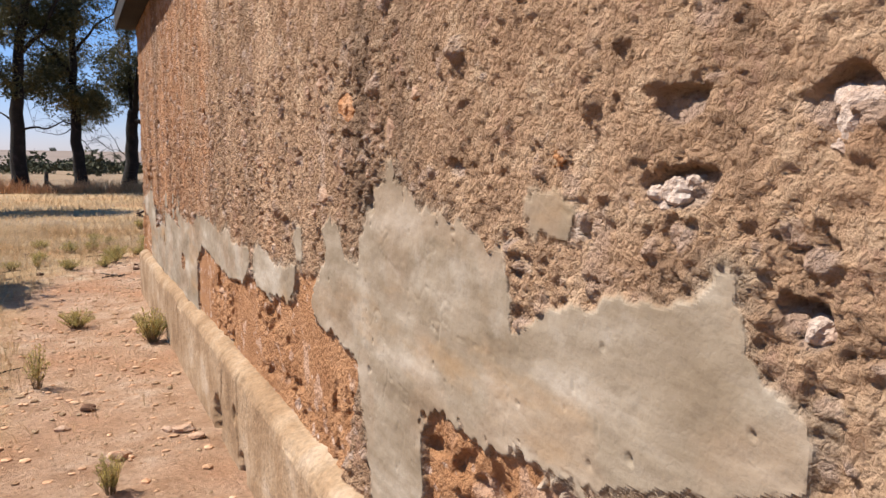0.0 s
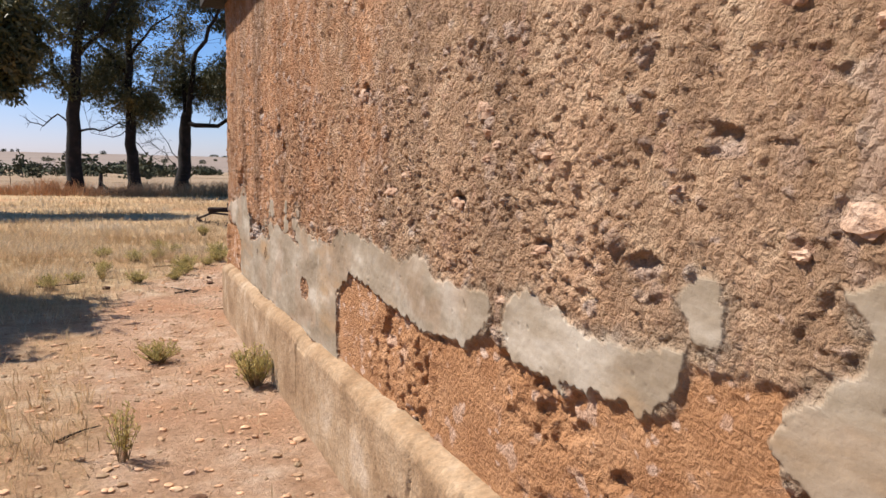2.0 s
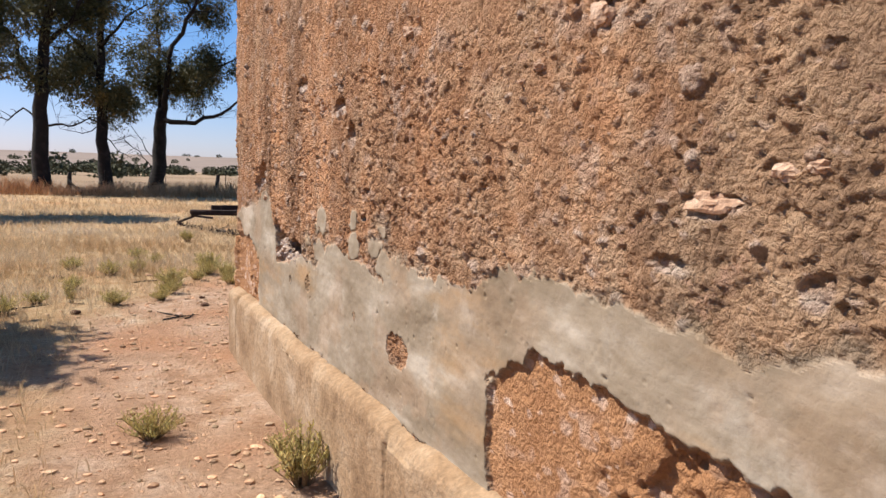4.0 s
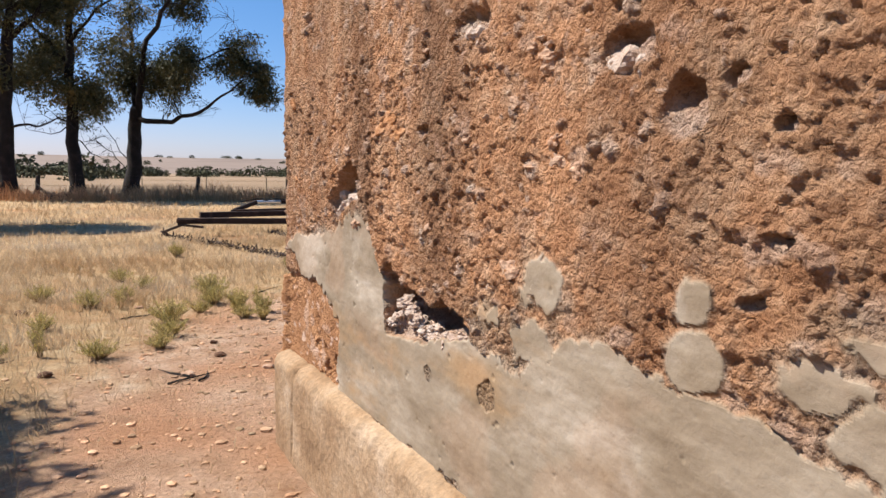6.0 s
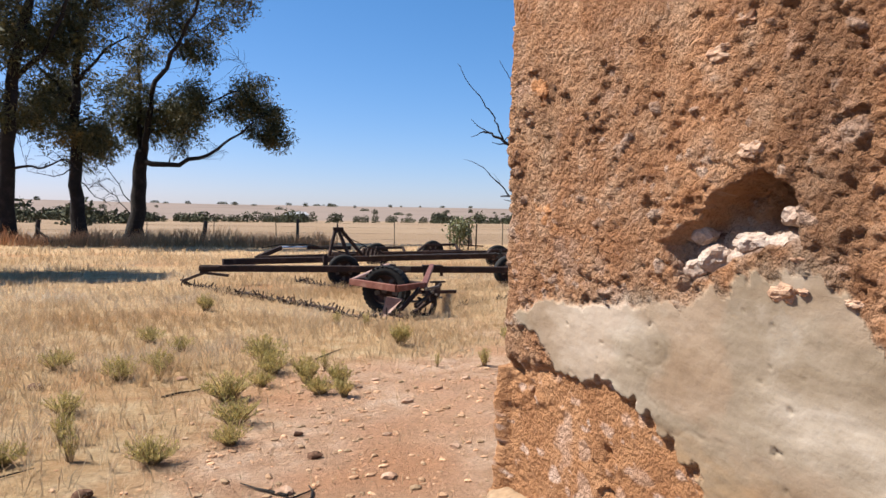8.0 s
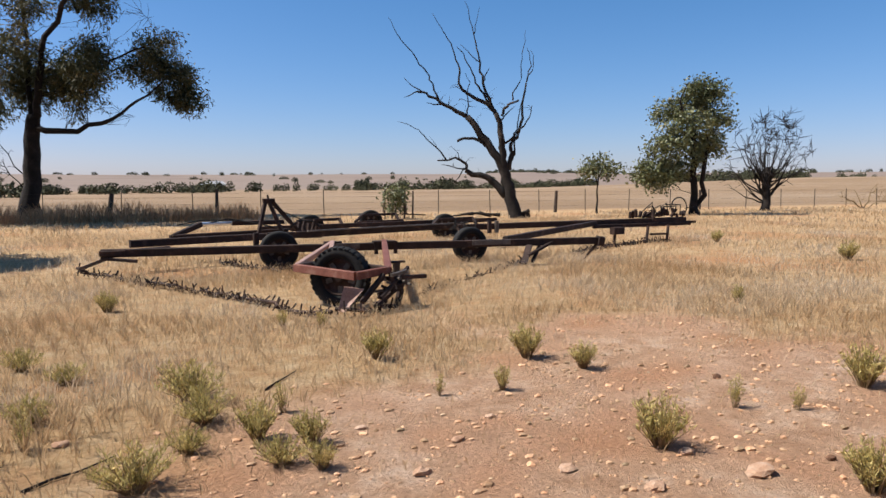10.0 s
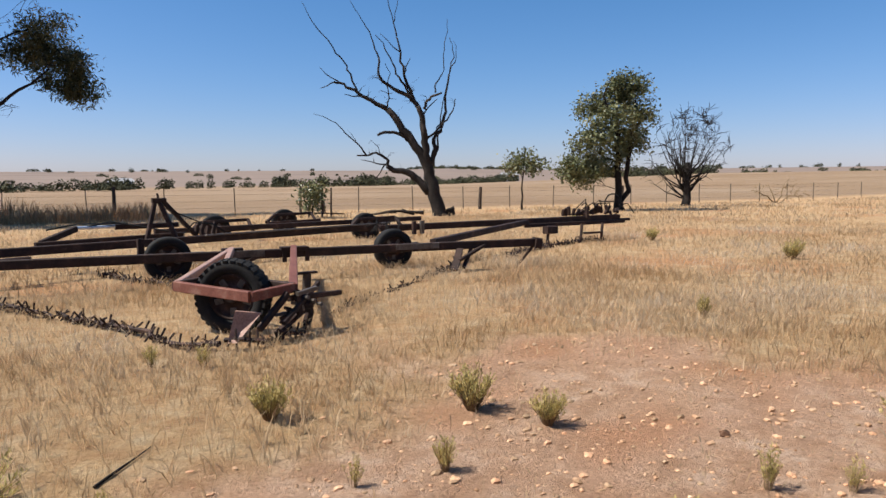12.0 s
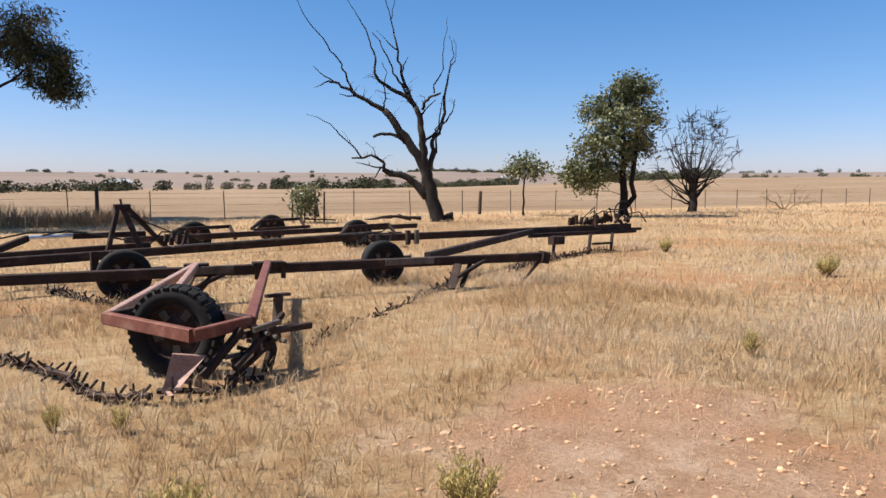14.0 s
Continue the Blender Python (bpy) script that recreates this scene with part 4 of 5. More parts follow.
    me.from_pydata(V.reshape(-1, 3).tolist(), [], faces.tolist())
    me.materials.append(M_PEBBLE)
    return tagged(new(name, me), label, "pebbles", kind="stuff")


pebbles("pebbles", 20000, (-2.6, 6.5, 0.5, 13.5), 21, 0.004, 0.028, "small pale pebbles and crumbs strewn over bare soil", 0.05)

pebbles("pebbles", 26000, (-2.6, 7.5, 1.5, 13.8), 22, 0.003, 0.010, "tiny pale crumbs of lime strewn over bare soil", 0.04)

ROCKS = [(1.1, 11.02, 0.05), (1.9, 10.19, 0.06), (2.49, 10.01, 0.085), (1.72, 10.6, 0.05), (1.51, 11.27, 0.04), (1.9, 11.46, 0.04), (2.44, 10.40, 0.05), (-0.37, 12.5, 0.05), (1.15, 11.76, 0.035), (-0.3, 9.6, 0.05), (-0.9, 3.3, 0.045), (-0.75, 3.95, 0.035), (-0.5, 7.2, 0.03), (-0.62, 2.7, 0.06), (0.3, 9.6, 0.05), (-0.25, 2.95, 0.06), (-0.33, 3.0, 0.04), (-0.2, 2.8, 0.05), (0.6, 10.3, 0.035), (0.9, 9.9, 0.04)]
for k, (x, y, a) in enumerate(ROCKS):
    g = Geo().blob((x, y, float(land(x, y)) + a * 0.2), (a, a * 0.75, a * 0.42), 0.45, k * 5.1, 2)
    single("stone", g, M_STONE, "flat pale stone lying on bare soil", "stone", "loose stones on the ground")
for k, (x, y, a) in enumerate([(-1.23, 9.97, 0.05), (0.02, 10.07, 0.04), (-1.48, 12.68, 0.06), (-0.75, 3.6, 0.045), (0.05, 10.5, 0.03), (3.0, 9.9, 0.03), (3.9, 11.2, 0.035)]):
    g = Geo().blob((x, y, float(land(x, y)) + a * 0.35), (a, a * 0.8, a * 0.6), 0.5, k * 4.3 + 9, 2)
    single("earth_clod", g, M_CLOD, "dark crumbly clod of earth on dry ground", "clod", "loose clods on the ground")


def stick(x, y, length, turn, label):
    r = random.Random(int(x * 100))
    pts = [Vector((x + math.cos(turn) * length * t + r.uniform(-0.02, 0.02), y + math.sin(turn) * length * t + r.uniform(-0.02, 0.02), 0)) for t in (0, 0.3, 0.6, 1)]
    for p in pts:
        p.z = float(land(p.x, p.y)) + 0.012
    single("stick", Geo().tube(pts, [0.009, 0.008, 0.006, 0.003], 5), M_DEADWOOD, label, "stick", "fallen sticks on the ground")


for x, y, l, t in ((-0.45, 9.45, 0.35, 0.4), (-0.3, 9.55, 0.3, 2.2), (-0.25, 9.4, 0.25, 1.1), (-2.0, 10.3, 0.6, 0.3), (1.0, 12.9, 0.45, 0.7), (-0.6, 11.9, 0.5, 0.5), (-1.4, 4.6, 0.3, 0.6)):
    stick(x, y, l, t, "thin grey dead stick lying on dry soil")

# ---- trees ----
def crooked(pts, r, amount):
    """A polyline made finer and less straight."""
    out = [pts[0]]
    for a, b in zip(pts, pts[1:]):
        n = 3
        for i in range(1, n + 1):
            p = a.lerp(b, i / n)
            if i < n:
                l = (b - a).length * amount
                p = p + Vector((r.gauss(0, l), r.gauss(0, l), r.gauss(0, l * 0.6)))
            out.append(p)
    return out


def grown_tree(name, base, right, k, limbs, crown, leaf, seed, bark, leafmat, label, category="tree", twig=0.012, droop=0.5, depth=1.0, group="", thin=1.0):
    """limbs: (radius at the start, radius at the end, points); crown: (centre, radius, twigs, leaves to a twig).
    Points are steps of k metres to the side and up from the foot, in the plane that faces the walk."""
    r = random.Random(seed)
    base, right = Vector((base[0], base[1], float(land(base[0], base[1])) - 0.1)), Vector(right).normalized()
    away = Vector((-right.y, right.x, 0))
    tree = thing(name, label, category, group, at=base)
    trunk, branches, leaves = Geo(), Geo(), Geo()
    nodes = []

    def place(u, w, d=0.0):
        return base + right * (u * k) + Vector((0, 0, w * k)) + away * d

    for n, (r0, r1, pts) in enumerate(limbs):
        bend = r.uniform(-1, 1) * depth
        line = [place(u, w, bend * k * 0.35 * math.hypot(u - pts[0][0], w - pts[0][1]) if n else 0.0) for u, w in pts]
        line = crooked(line, r, 0.05 if n else 0.025)
        m = len(line) - 1
        slim = thin * (0.72 if n and leafmat is M_GUM and leaf[0] else 1.0)
        r0, r1 = r0 * slim, r1 * slim
        rad = [r0 + (r1 - r0) * (i / m) ** 0.75 for i in range(m + 1)]
        if n == 0:
            rad[0] *= 1.35
        (trunk if n == 0 else branches).tube(line, rad, 9 if n == 0 else 6)
        nodes += [(p, q) for p, q in zip(line[2:], rad[2:])]
    for (cu, cw), cr, twigs, per in crown:
        twigs = int(twigs * (1.5 if leafmat is M_GUM and per else 1.0))
        gum = leafmat is M_GUM and per
        cr *= 1.18 if gum else 1.0
        c = place(cu, cw, r.uniform(-1, 1) * depth * cr * k * 1.2)
        for i in range(twigs):
            d = Vector((r.gauss(0, 1), r.gauss(0, 1), r.gauss(0, 0.8))).normalized() * (cr * k) * r.random() ** 0.45
            e = c + d
            p, q = min(nodes, key=lambda n: (n[0] - e).length + max(0, n[0].z - e.z) * 0.8)
            h = (e - p).length
            m1 = p.lerp(e, 0.4) + Vector((r.gauss(0, 0.12), r.gauss(0, 0.12), 0.12 + r.gauss(0, 0.08))) * h
            branches.tube([p, m1, e], [min(q * 0.6, twig * 2.2), twig, twig * 0.4], 4, False)
            if i % 4 == 0:
                nodes.append((m1, twig))
            for j in range(int(per * 2.0)):
                # gum sprays hang below the end of the twig
                a = e + (Vector((r.gauss(0, 0.8), r.gauss(0, 0.8), 0.5 - 2.2 * r.random())) if gum else Vector((r.gauss(0, 1), r.gauss(0, 1), r.gauss(-0.25, 0.8)))) * leaf[2]
                dd = Vector((r.gauss(0, 0.7), r.gauss(0, 0.7), -droop + r.gauss(0, 0.5))).normalized()
                leaves.leaf(a, dd, dd.cross(Vector((r.gauss(0, 1), r.gauss(0, 1), r.gauss(0, 1)))).normalized(), leaf[0] * r.uniform(0.6, 1.3), leaf[1] * r.uniform(0.6, 1.3))
    part("trunk", trunk, bark, tree, smooth=True)
    part("bough", branches, bark, tree, smooth=True)
    if leaves.v:
        part("crown", leaves, leafmat, tree)
    return tree


SIDE_A = (0.879, -0.477, 0)
SIDE_B = (0.816, -0.578, 0)
GUM_LEAF = (0.27, 0.062, 0.33)
GUM_LABEL = "tall dark-barked gum tree with drooping olive leaves in a dry paddock"
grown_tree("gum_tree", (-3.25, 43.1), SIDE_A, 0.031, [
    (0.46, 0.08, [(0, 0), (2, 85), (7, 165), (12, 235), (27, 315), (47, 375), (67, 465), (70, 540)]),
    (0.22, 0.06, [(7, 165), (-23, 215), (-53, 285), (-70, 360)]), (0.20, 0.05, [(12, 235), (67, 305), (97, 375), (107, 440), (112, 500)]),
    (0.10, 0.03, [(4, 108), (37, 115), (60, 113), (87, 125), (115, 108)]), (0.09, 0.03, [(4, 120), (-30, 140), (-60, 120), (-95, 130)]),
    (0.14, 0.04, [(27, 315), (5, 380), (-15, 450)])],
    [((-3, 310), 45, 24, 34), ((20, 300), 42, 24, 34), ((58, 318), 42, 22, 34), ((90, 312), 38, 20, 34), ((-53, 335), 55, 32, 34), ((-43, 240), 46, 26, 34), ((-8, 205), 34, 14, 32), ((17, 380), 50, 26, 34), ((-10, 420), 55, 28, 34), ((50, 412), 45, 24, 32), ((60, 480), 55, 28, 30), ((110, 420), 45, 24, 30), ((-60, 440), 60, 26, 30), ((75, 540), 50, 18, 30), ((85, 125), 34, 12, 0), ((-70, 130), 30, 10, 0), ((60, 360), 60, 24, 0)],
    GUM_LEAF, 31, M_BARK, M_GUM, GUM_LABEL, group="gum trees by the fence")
grown_tree("gum_tree", (-0.22, 44.8), SIDE_A, 0.031, [
    (0.40, 0.06, [(0, 0), (-3, 72), (-5, 142), (-8, 200), (-5, 280), (8, 350), (25, 430), (30, 520)]),
    (0.16, 0.04, [(-6, 220), (-45, 262), (-85, 312)]), (0.16, 0.04, [(-5, 250), (45, 302), (85, 322)]), (0.14, 0.04, [(8, 350), (-20, 410), (-35, 480)]),
    (0.05, 0.015, [(-3, 100), (30, 75), (60, 62)]), (0.05, 0.015, [(-4, 120), (-35, 105), (-70, 112)]), (0.13, 0.04, [(8, 350), (55, 400), (70, 460)])],
    [((-44, 255), 40, 30, 38), ((-46, 210), 48, 42, 40), ((-5, 168), 38, 28, 36), ((22, 178), 36, 24, 36), ((-72, 232), 30, 18, 36), ((-25, 300), 34, 14, 32), ((10, 345), 30, 12, 30), ((-10, 400), 50, 30, 32), ((30, 385), 40, 20, 32), ((-42, 420), 40, 20, 32), ((60, 440), 45, 22, 30), ((20, 520), 50, 20, 30), ((30, 85), 34, 10, 0), ((-60, 130), 40, 14, 0), ((30, 300), 50, 22, 0)],
    GUM_LEAF, 32, M_BARK, M_GUM, GUM_LABEL, group="gum trees by the fence")
grown_tree("gum_tree", (2.58, 48.1), SIDE_A, 0.0335, [
    (0.47, 0.30, [(0, 0), (5, 75), (10, 135), (12, 150)]),
    (0.24, 0.05, [(11, 133), (79, 125), (129, 140), (169, 165), (209, 190)]),
    (0.30, 0.05, [(11, 140), (24, 175), (39, 235), (79, 295), (109, 335), (139, 385), (149, 445)]),
    (0.22, 0.05, [(12, 142), (4, 185), (-1, 235), (-6, 325), (9, 405), (15, 470)]),
    (0.13, 0.03, [(34, 215), (79, 210), (149, 235), (189, 250)]), (0.12, 0.03, [(79, 295), (60, 350), (80, 420)]),
    (0.05, 0.015, [(-5, 40), (-36, 75), (-71, 95), (-100, 90)]), (0.05, 0.012, [(-2, 60), (-40, 110), (-60, 150)])],
    [((-5, 248), 38, 28, 38), ((-30, 198), 34, 24, 38), ((5, 205), 30, 16, 36), ((55, 205), 42, 36, 40), ((100, 212), 34, 24, 38), ((95, 240), 28, 16, 34), ((180, 240), 38, 34, 38), ((205, 205), 28, 22, 38), ((225, 182), 20, 14, 36), ((150, 225), 22, 8, 30), ((0, 318), 30, 14, 32), ((58, 345), 42, 28, 34), ((92, 325), 32, 18, 34), ((100, 405), 42, 28, 32), ((160, 408), 36, 24, 32), ((135, 365), 30, 8, 28), ((20, 400), 35, 14, 30), ((25, 470), 50, 20, 30), ((130, 470), 45, 18, 30), ((-65, 105), 40, 22, 0), ((-40, 80), 30, 12, 0), ((110, 300), 60, 30, 0), ((120, 160), 30, 12, 0), ((150, 350), 40, 14, 0)],
    GUM_LEAF, 33, M_BARK, M_GUM, GUM_LABEL, group="gum trees by the fence")
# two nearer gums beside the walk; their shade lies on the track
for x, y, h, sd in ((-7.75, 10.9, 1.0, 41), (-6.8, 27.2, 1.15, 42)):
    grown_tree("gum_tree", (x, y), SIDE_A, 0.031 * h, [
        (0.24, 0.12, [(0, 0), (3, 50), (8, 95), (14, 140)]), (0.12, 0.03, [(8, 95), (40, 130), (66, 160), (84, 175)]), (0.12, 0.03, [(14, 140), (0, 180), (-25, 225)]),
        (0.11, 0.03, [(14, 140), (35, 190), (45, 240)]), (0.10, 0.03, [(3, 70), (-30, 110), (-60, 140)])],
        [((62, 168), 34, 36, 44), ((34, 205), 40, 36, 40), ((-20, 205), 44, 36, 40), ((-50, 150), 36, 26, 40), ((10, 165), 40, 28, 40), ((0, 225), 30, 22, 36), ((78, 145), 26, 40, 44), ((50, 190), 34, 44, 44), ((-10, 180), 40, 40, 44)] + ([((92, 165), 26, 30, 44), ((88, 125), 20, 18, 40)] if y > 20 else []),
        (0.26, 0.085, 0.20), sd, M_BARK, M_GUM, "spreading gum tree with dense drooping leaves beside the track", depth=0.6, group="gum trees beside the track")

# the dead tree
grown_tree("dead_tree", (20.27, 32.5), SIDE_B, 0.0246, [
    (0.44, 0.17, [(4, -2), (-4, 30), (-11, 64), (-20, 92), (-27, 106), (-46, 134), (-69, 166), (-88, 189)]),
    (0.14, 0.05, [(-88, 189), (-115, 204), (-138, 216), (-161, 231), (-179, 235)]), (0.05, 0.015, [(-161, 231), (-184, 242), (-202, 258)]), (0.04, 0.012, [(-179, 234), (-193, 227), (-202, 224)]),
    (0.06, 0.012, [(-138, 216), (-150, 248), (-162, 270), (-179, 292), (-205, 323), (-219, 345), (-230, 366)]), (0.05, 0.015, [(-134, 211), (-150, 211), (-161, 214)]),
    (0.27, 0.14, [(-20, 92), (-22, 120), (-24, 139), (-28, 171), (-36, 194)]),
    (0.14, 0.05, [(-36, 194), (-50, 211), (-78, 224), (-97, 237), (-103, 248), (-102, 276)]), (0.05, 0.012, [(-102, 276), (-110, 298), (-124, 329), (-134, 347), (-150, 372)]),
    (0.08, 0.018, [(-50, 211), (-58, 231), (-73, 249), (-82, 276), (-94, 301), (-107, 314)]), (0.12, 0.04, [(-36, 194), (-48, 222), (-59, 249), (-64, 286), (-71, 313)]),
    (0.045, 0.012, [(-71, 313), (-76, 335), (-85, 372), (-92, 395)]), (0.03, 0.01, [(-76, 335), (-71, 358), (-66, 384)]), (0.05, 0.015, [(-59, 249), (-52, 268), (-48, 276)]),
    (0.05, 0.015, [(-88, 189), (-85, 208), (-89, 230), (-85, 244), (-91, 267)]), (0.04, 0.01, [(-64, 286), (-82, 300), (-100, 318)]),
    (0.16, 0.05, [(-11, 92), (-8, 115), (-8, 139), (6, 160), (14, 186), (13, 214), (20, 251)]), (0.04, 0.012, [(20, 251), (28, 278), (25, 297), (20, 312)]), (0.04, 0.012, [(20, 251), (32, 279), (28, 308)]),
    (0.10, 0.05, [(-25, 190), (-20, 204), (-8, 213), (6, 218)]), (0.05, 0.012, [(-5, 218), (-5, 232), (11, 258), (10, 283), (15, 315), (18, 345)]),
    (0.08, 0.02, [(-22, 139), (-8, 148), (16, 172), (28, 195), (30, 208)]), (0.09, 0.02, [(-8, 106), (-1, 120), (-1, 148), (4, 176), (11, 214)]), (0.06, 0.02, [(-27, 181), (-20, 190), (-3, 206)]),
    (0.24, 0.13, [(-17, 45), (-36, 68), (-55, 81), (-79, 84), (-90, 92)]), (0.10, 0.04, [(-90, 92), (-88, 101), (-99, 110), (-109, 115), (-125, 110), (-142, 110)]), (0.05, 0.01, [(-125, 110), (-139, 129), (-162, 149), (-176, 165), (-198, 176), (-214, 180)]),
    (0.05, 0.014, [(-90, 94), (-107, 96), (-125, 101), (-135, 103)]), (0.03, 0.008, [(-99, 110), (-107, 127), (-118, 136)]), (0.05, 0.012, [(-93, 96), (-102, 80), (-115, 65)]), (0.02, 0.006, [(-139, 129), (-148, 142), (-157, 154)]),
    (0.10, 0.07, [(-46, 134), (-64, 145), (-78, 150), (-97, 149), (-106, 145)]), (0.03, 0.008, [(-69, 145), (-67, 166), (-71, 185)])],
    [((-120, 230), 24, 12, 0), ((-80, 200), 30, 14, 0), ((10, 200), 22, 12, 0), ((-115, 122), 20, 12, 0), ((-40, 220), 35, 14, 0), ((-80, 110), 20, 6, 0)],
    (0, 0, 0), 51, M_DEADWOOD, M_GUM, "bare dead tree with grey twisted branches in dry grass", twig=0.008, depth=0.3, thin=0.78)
fallen = random.Random(52)
for k, (u, l) in enumerate(((-1.2, 1.6), (-2.0, 1.2), (-0.9, 0.9), (0.5, 0.5))):
    p = Vector((20.27 + u * 0.816, 32.2 - u * 0.578, 0))
    pts = [p + Vector((-0.8 * l * t, 0.55 * l * t + fallen.uniform(-0.1, 0.1), 0.12 + fallen.uniform(0, 0.25))) for t in (0, 0.4, 0.7, 1)]
    single("fallen_branch", Geo().tube(pts, [0.09, 0.06, 0.04, 0.015], 6), M_DEADWOOD, "fallen grey dead branch in grass under the dead tree", "branch", "fallen branches")
for x, y, l, t in ((-1.7, 42.0, 1.9, 0.5), (-1.2, 42.3, 1.2, 2.4), (-1.9, 41.6, 1.5, -0.3), (1.0, 43.5, 1.6, 0.2)):
    pts = [Vector((x + math.cos(t) * l * s, y + math.sin(t) * l * s, 0.12 + 0.8 * s * s * (0.9 if t > 2 else 0.25))) for s in (0, 0.35, 0.7, 1)]
    single("fallen_branch", Geo().tube(pts, [0.11, 0.09, 0.06, 0.02], 6), M_DEADWOOD, "dark fallen limb lying under the gum trees", "branch", "fallen branches")
stump = Geo().blob((20.68, 32.2, 0.12), (0.20, 0.20, 0.26), 0.3, 4, 2)
single("stump", stump, M_DEADWOOD, "dark broken stump at the foot of the dead tree", "stump")

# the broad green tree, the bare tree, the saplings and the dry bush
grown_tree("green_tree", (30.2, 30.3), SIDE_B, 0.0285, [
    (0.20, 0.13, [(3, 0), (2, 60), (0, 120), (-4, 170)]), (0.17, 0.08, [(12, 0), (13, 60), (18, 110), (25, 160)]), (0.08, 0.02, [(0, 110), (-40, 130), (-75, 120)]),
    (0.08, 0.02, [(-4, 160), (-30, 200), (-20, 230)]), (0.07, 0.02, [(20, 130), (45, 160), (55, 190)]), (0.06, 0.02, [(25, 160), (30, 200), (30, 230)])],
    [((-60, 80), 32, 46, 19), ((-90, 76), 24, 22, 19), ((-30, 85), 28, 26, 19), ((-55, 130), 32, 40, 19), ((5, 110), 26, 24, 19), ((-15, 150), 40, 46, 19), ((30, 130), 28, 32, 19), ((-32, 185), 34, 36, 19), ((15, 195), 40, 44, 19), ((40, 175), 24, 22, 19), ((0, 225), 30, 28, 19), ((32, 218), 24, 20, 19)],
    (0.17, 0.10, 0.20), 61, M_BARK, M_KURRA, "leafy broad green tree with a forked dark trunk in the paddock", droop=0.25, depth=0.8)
bare_limbs = [(0.28, 0.14, [(0, 0), (2, 25), (0, 50), (3, 75)])]
br = random.Random(71)
for i in range(46):
    a = radians(-46 + 92 * i / 45 + br.uniform(-6, 6)) * (1.5 if i % 9 == 0 else 1.0)
    l, y0 = br.uniform(70, 112) * (1.0 - 0.2 * abs(math.sin(a))), br.uniform(15, 60)
    bare_limbs.append((0.06, 0.008, [(0, y0), (math.sin(a) * l * 0.55 + br.uniform(-4, 4), y0 + math.cos(a) * l * 0.4), (math.sin(a) * l * 0.95, y0 + math.cos(a) * l * 0.92 + 4)]))
grown_tree("bare_tree", (38.0, 31.0), SIDE_B, 0.035, bare_limbs, [((-40, 110), 45, 70, 0), ((30, 115), 45, 70, 0), ((0, 130), 40, 110, 0), ((-50, 60), 26, 30, 0), ((50, 75), 26, 30, 0), ((0, 90), 60, 120, 0), ((-20, 145), 30, 70, 0), ((25, 150), 30, 70, 0)],
           (0, 0, 0), 72, M_BARK, M_GUM, "leafless bushy tree with many fine grey twigs", twig=0.016, depth=1.0)
grown_tree("sapling", (27.6, 34.3), SIDE_B, 0.034, [(0.06, 0.02, [(0, 0), (-1, 35), (2, 70), (4, 90)]), (0.02, 0.006, [(0, 50), (-20, 78)]), (0.02, 0.006, [(1, 60), (24, 82)])],
           [((-2, 78), 22, 34, 9), ((-18, 72), 14, 14, 9), ((20, 76), 16, 16, 9)], (0.20, 0.10, 0.20), 73, M_BARK, M_KURRA, "slender young tree with a thin leafy top", "tree", twig=0.006)
grown_tree("dry_bush", (46.5, 29.5), SIDE_B, 0.036, [(0.06, 0.02, [(0, 0), (-15, 15), (-40, 25)]), (0.05, 0.01, [(0, 0), (10, 22), (22, 44)]), (0.05, 0.01, [(2, 0), (30, 15), (60, 12)]), (0.05, 0.01, [(0, 2), (-8, 25), (-12, 36)])],
           [((-30, 22), 20, 26, 0), ((15, 26), 24, 30, 0), ((40, 14), 18, 16, 0)], (0, 0, 0), 74, M_WEEDSTEM, M_GUM, "low dry leafless bush of pale twigs", "bush", twig=0.012)
# the staked young tree
grown_tree("staked_sapling", (15.6, 35.2), SIDE_B, 0.032, [(0.03, 0.01, [(0, 0), (1, 20), (0, 48)])],
           [((0, 38), 16, 26, 10), ((-4, 22), 12, 16, 8), ((6, 30), 10, 12, 8)], (0.18, 0.07, 0.18), 75, M_BARK, M_KURRA, "small drooping young tree inside a ring of stakes", "tree", twig=0.005)
for dx, dy, h in ((-0.38, 0.3, 1.55), (0.42, -0.1, 1.35), (0.72, -0.3, 1.25), (0.1, 0.45, 1.3)):
    x, y = 15.6 + dx, 35.2 + dy
    single("stake", Geo().tube([(x, y, -0.1), (x + 0.03, y, h)], [0.04, 0.035], 6), M_POST, "dark wooden stake guarding a young tree", "stake", "stakes round the young tree")

# ---- fence ----
fence = thing("fence", "old post-and-wire paddock fence with leaning wooden posts", "fence")
fr = random.Random(5)
for i in range(30):
    x = -24 + i * 2.95
    y = 43.0 - 0.22 * x
    z = float(land(x, y))
    part("steel_picket", Geo().beam((x, y, z - 0.1), (x + fr.uniform(-0.06, 0.06), y, z + 1.25), 0.045, 0.03), M_POST, fence)
for x, lean, h, w in ((9.4, 0.0, 1.35, 0.09), (5.0, 0.14, 1.15, 0.12), (18.4, -0.22, 1.25, 0.09), (27.0, 0.08, 1.2, 0.10), (-2.0, 0.05, 1.1, 0.12), (-12.0, 0.0, 1.2, 0.12), (37.0, 0.05, 1.2, 0.1)):
    y = 42.8 - 0.22 * x
    z = float(land(x, y))
    part("wooden_post", Geo().tube([(x, y, z - 0.1), (x + lean * 0.5, y, z + h * 0.5), (x + lean, y, z + h)], [w, w * 0.92, w * 0.8], 8), M_POST, fence)
for h in (0.35, 0.65, 0.95, 1.15):
    pts = [Vector((x, 43.0 - 0.22 * x, float(land(x, 43.0 - 0.22 * x)) + h)) for x in np.linspace(-24, 61, 24)]
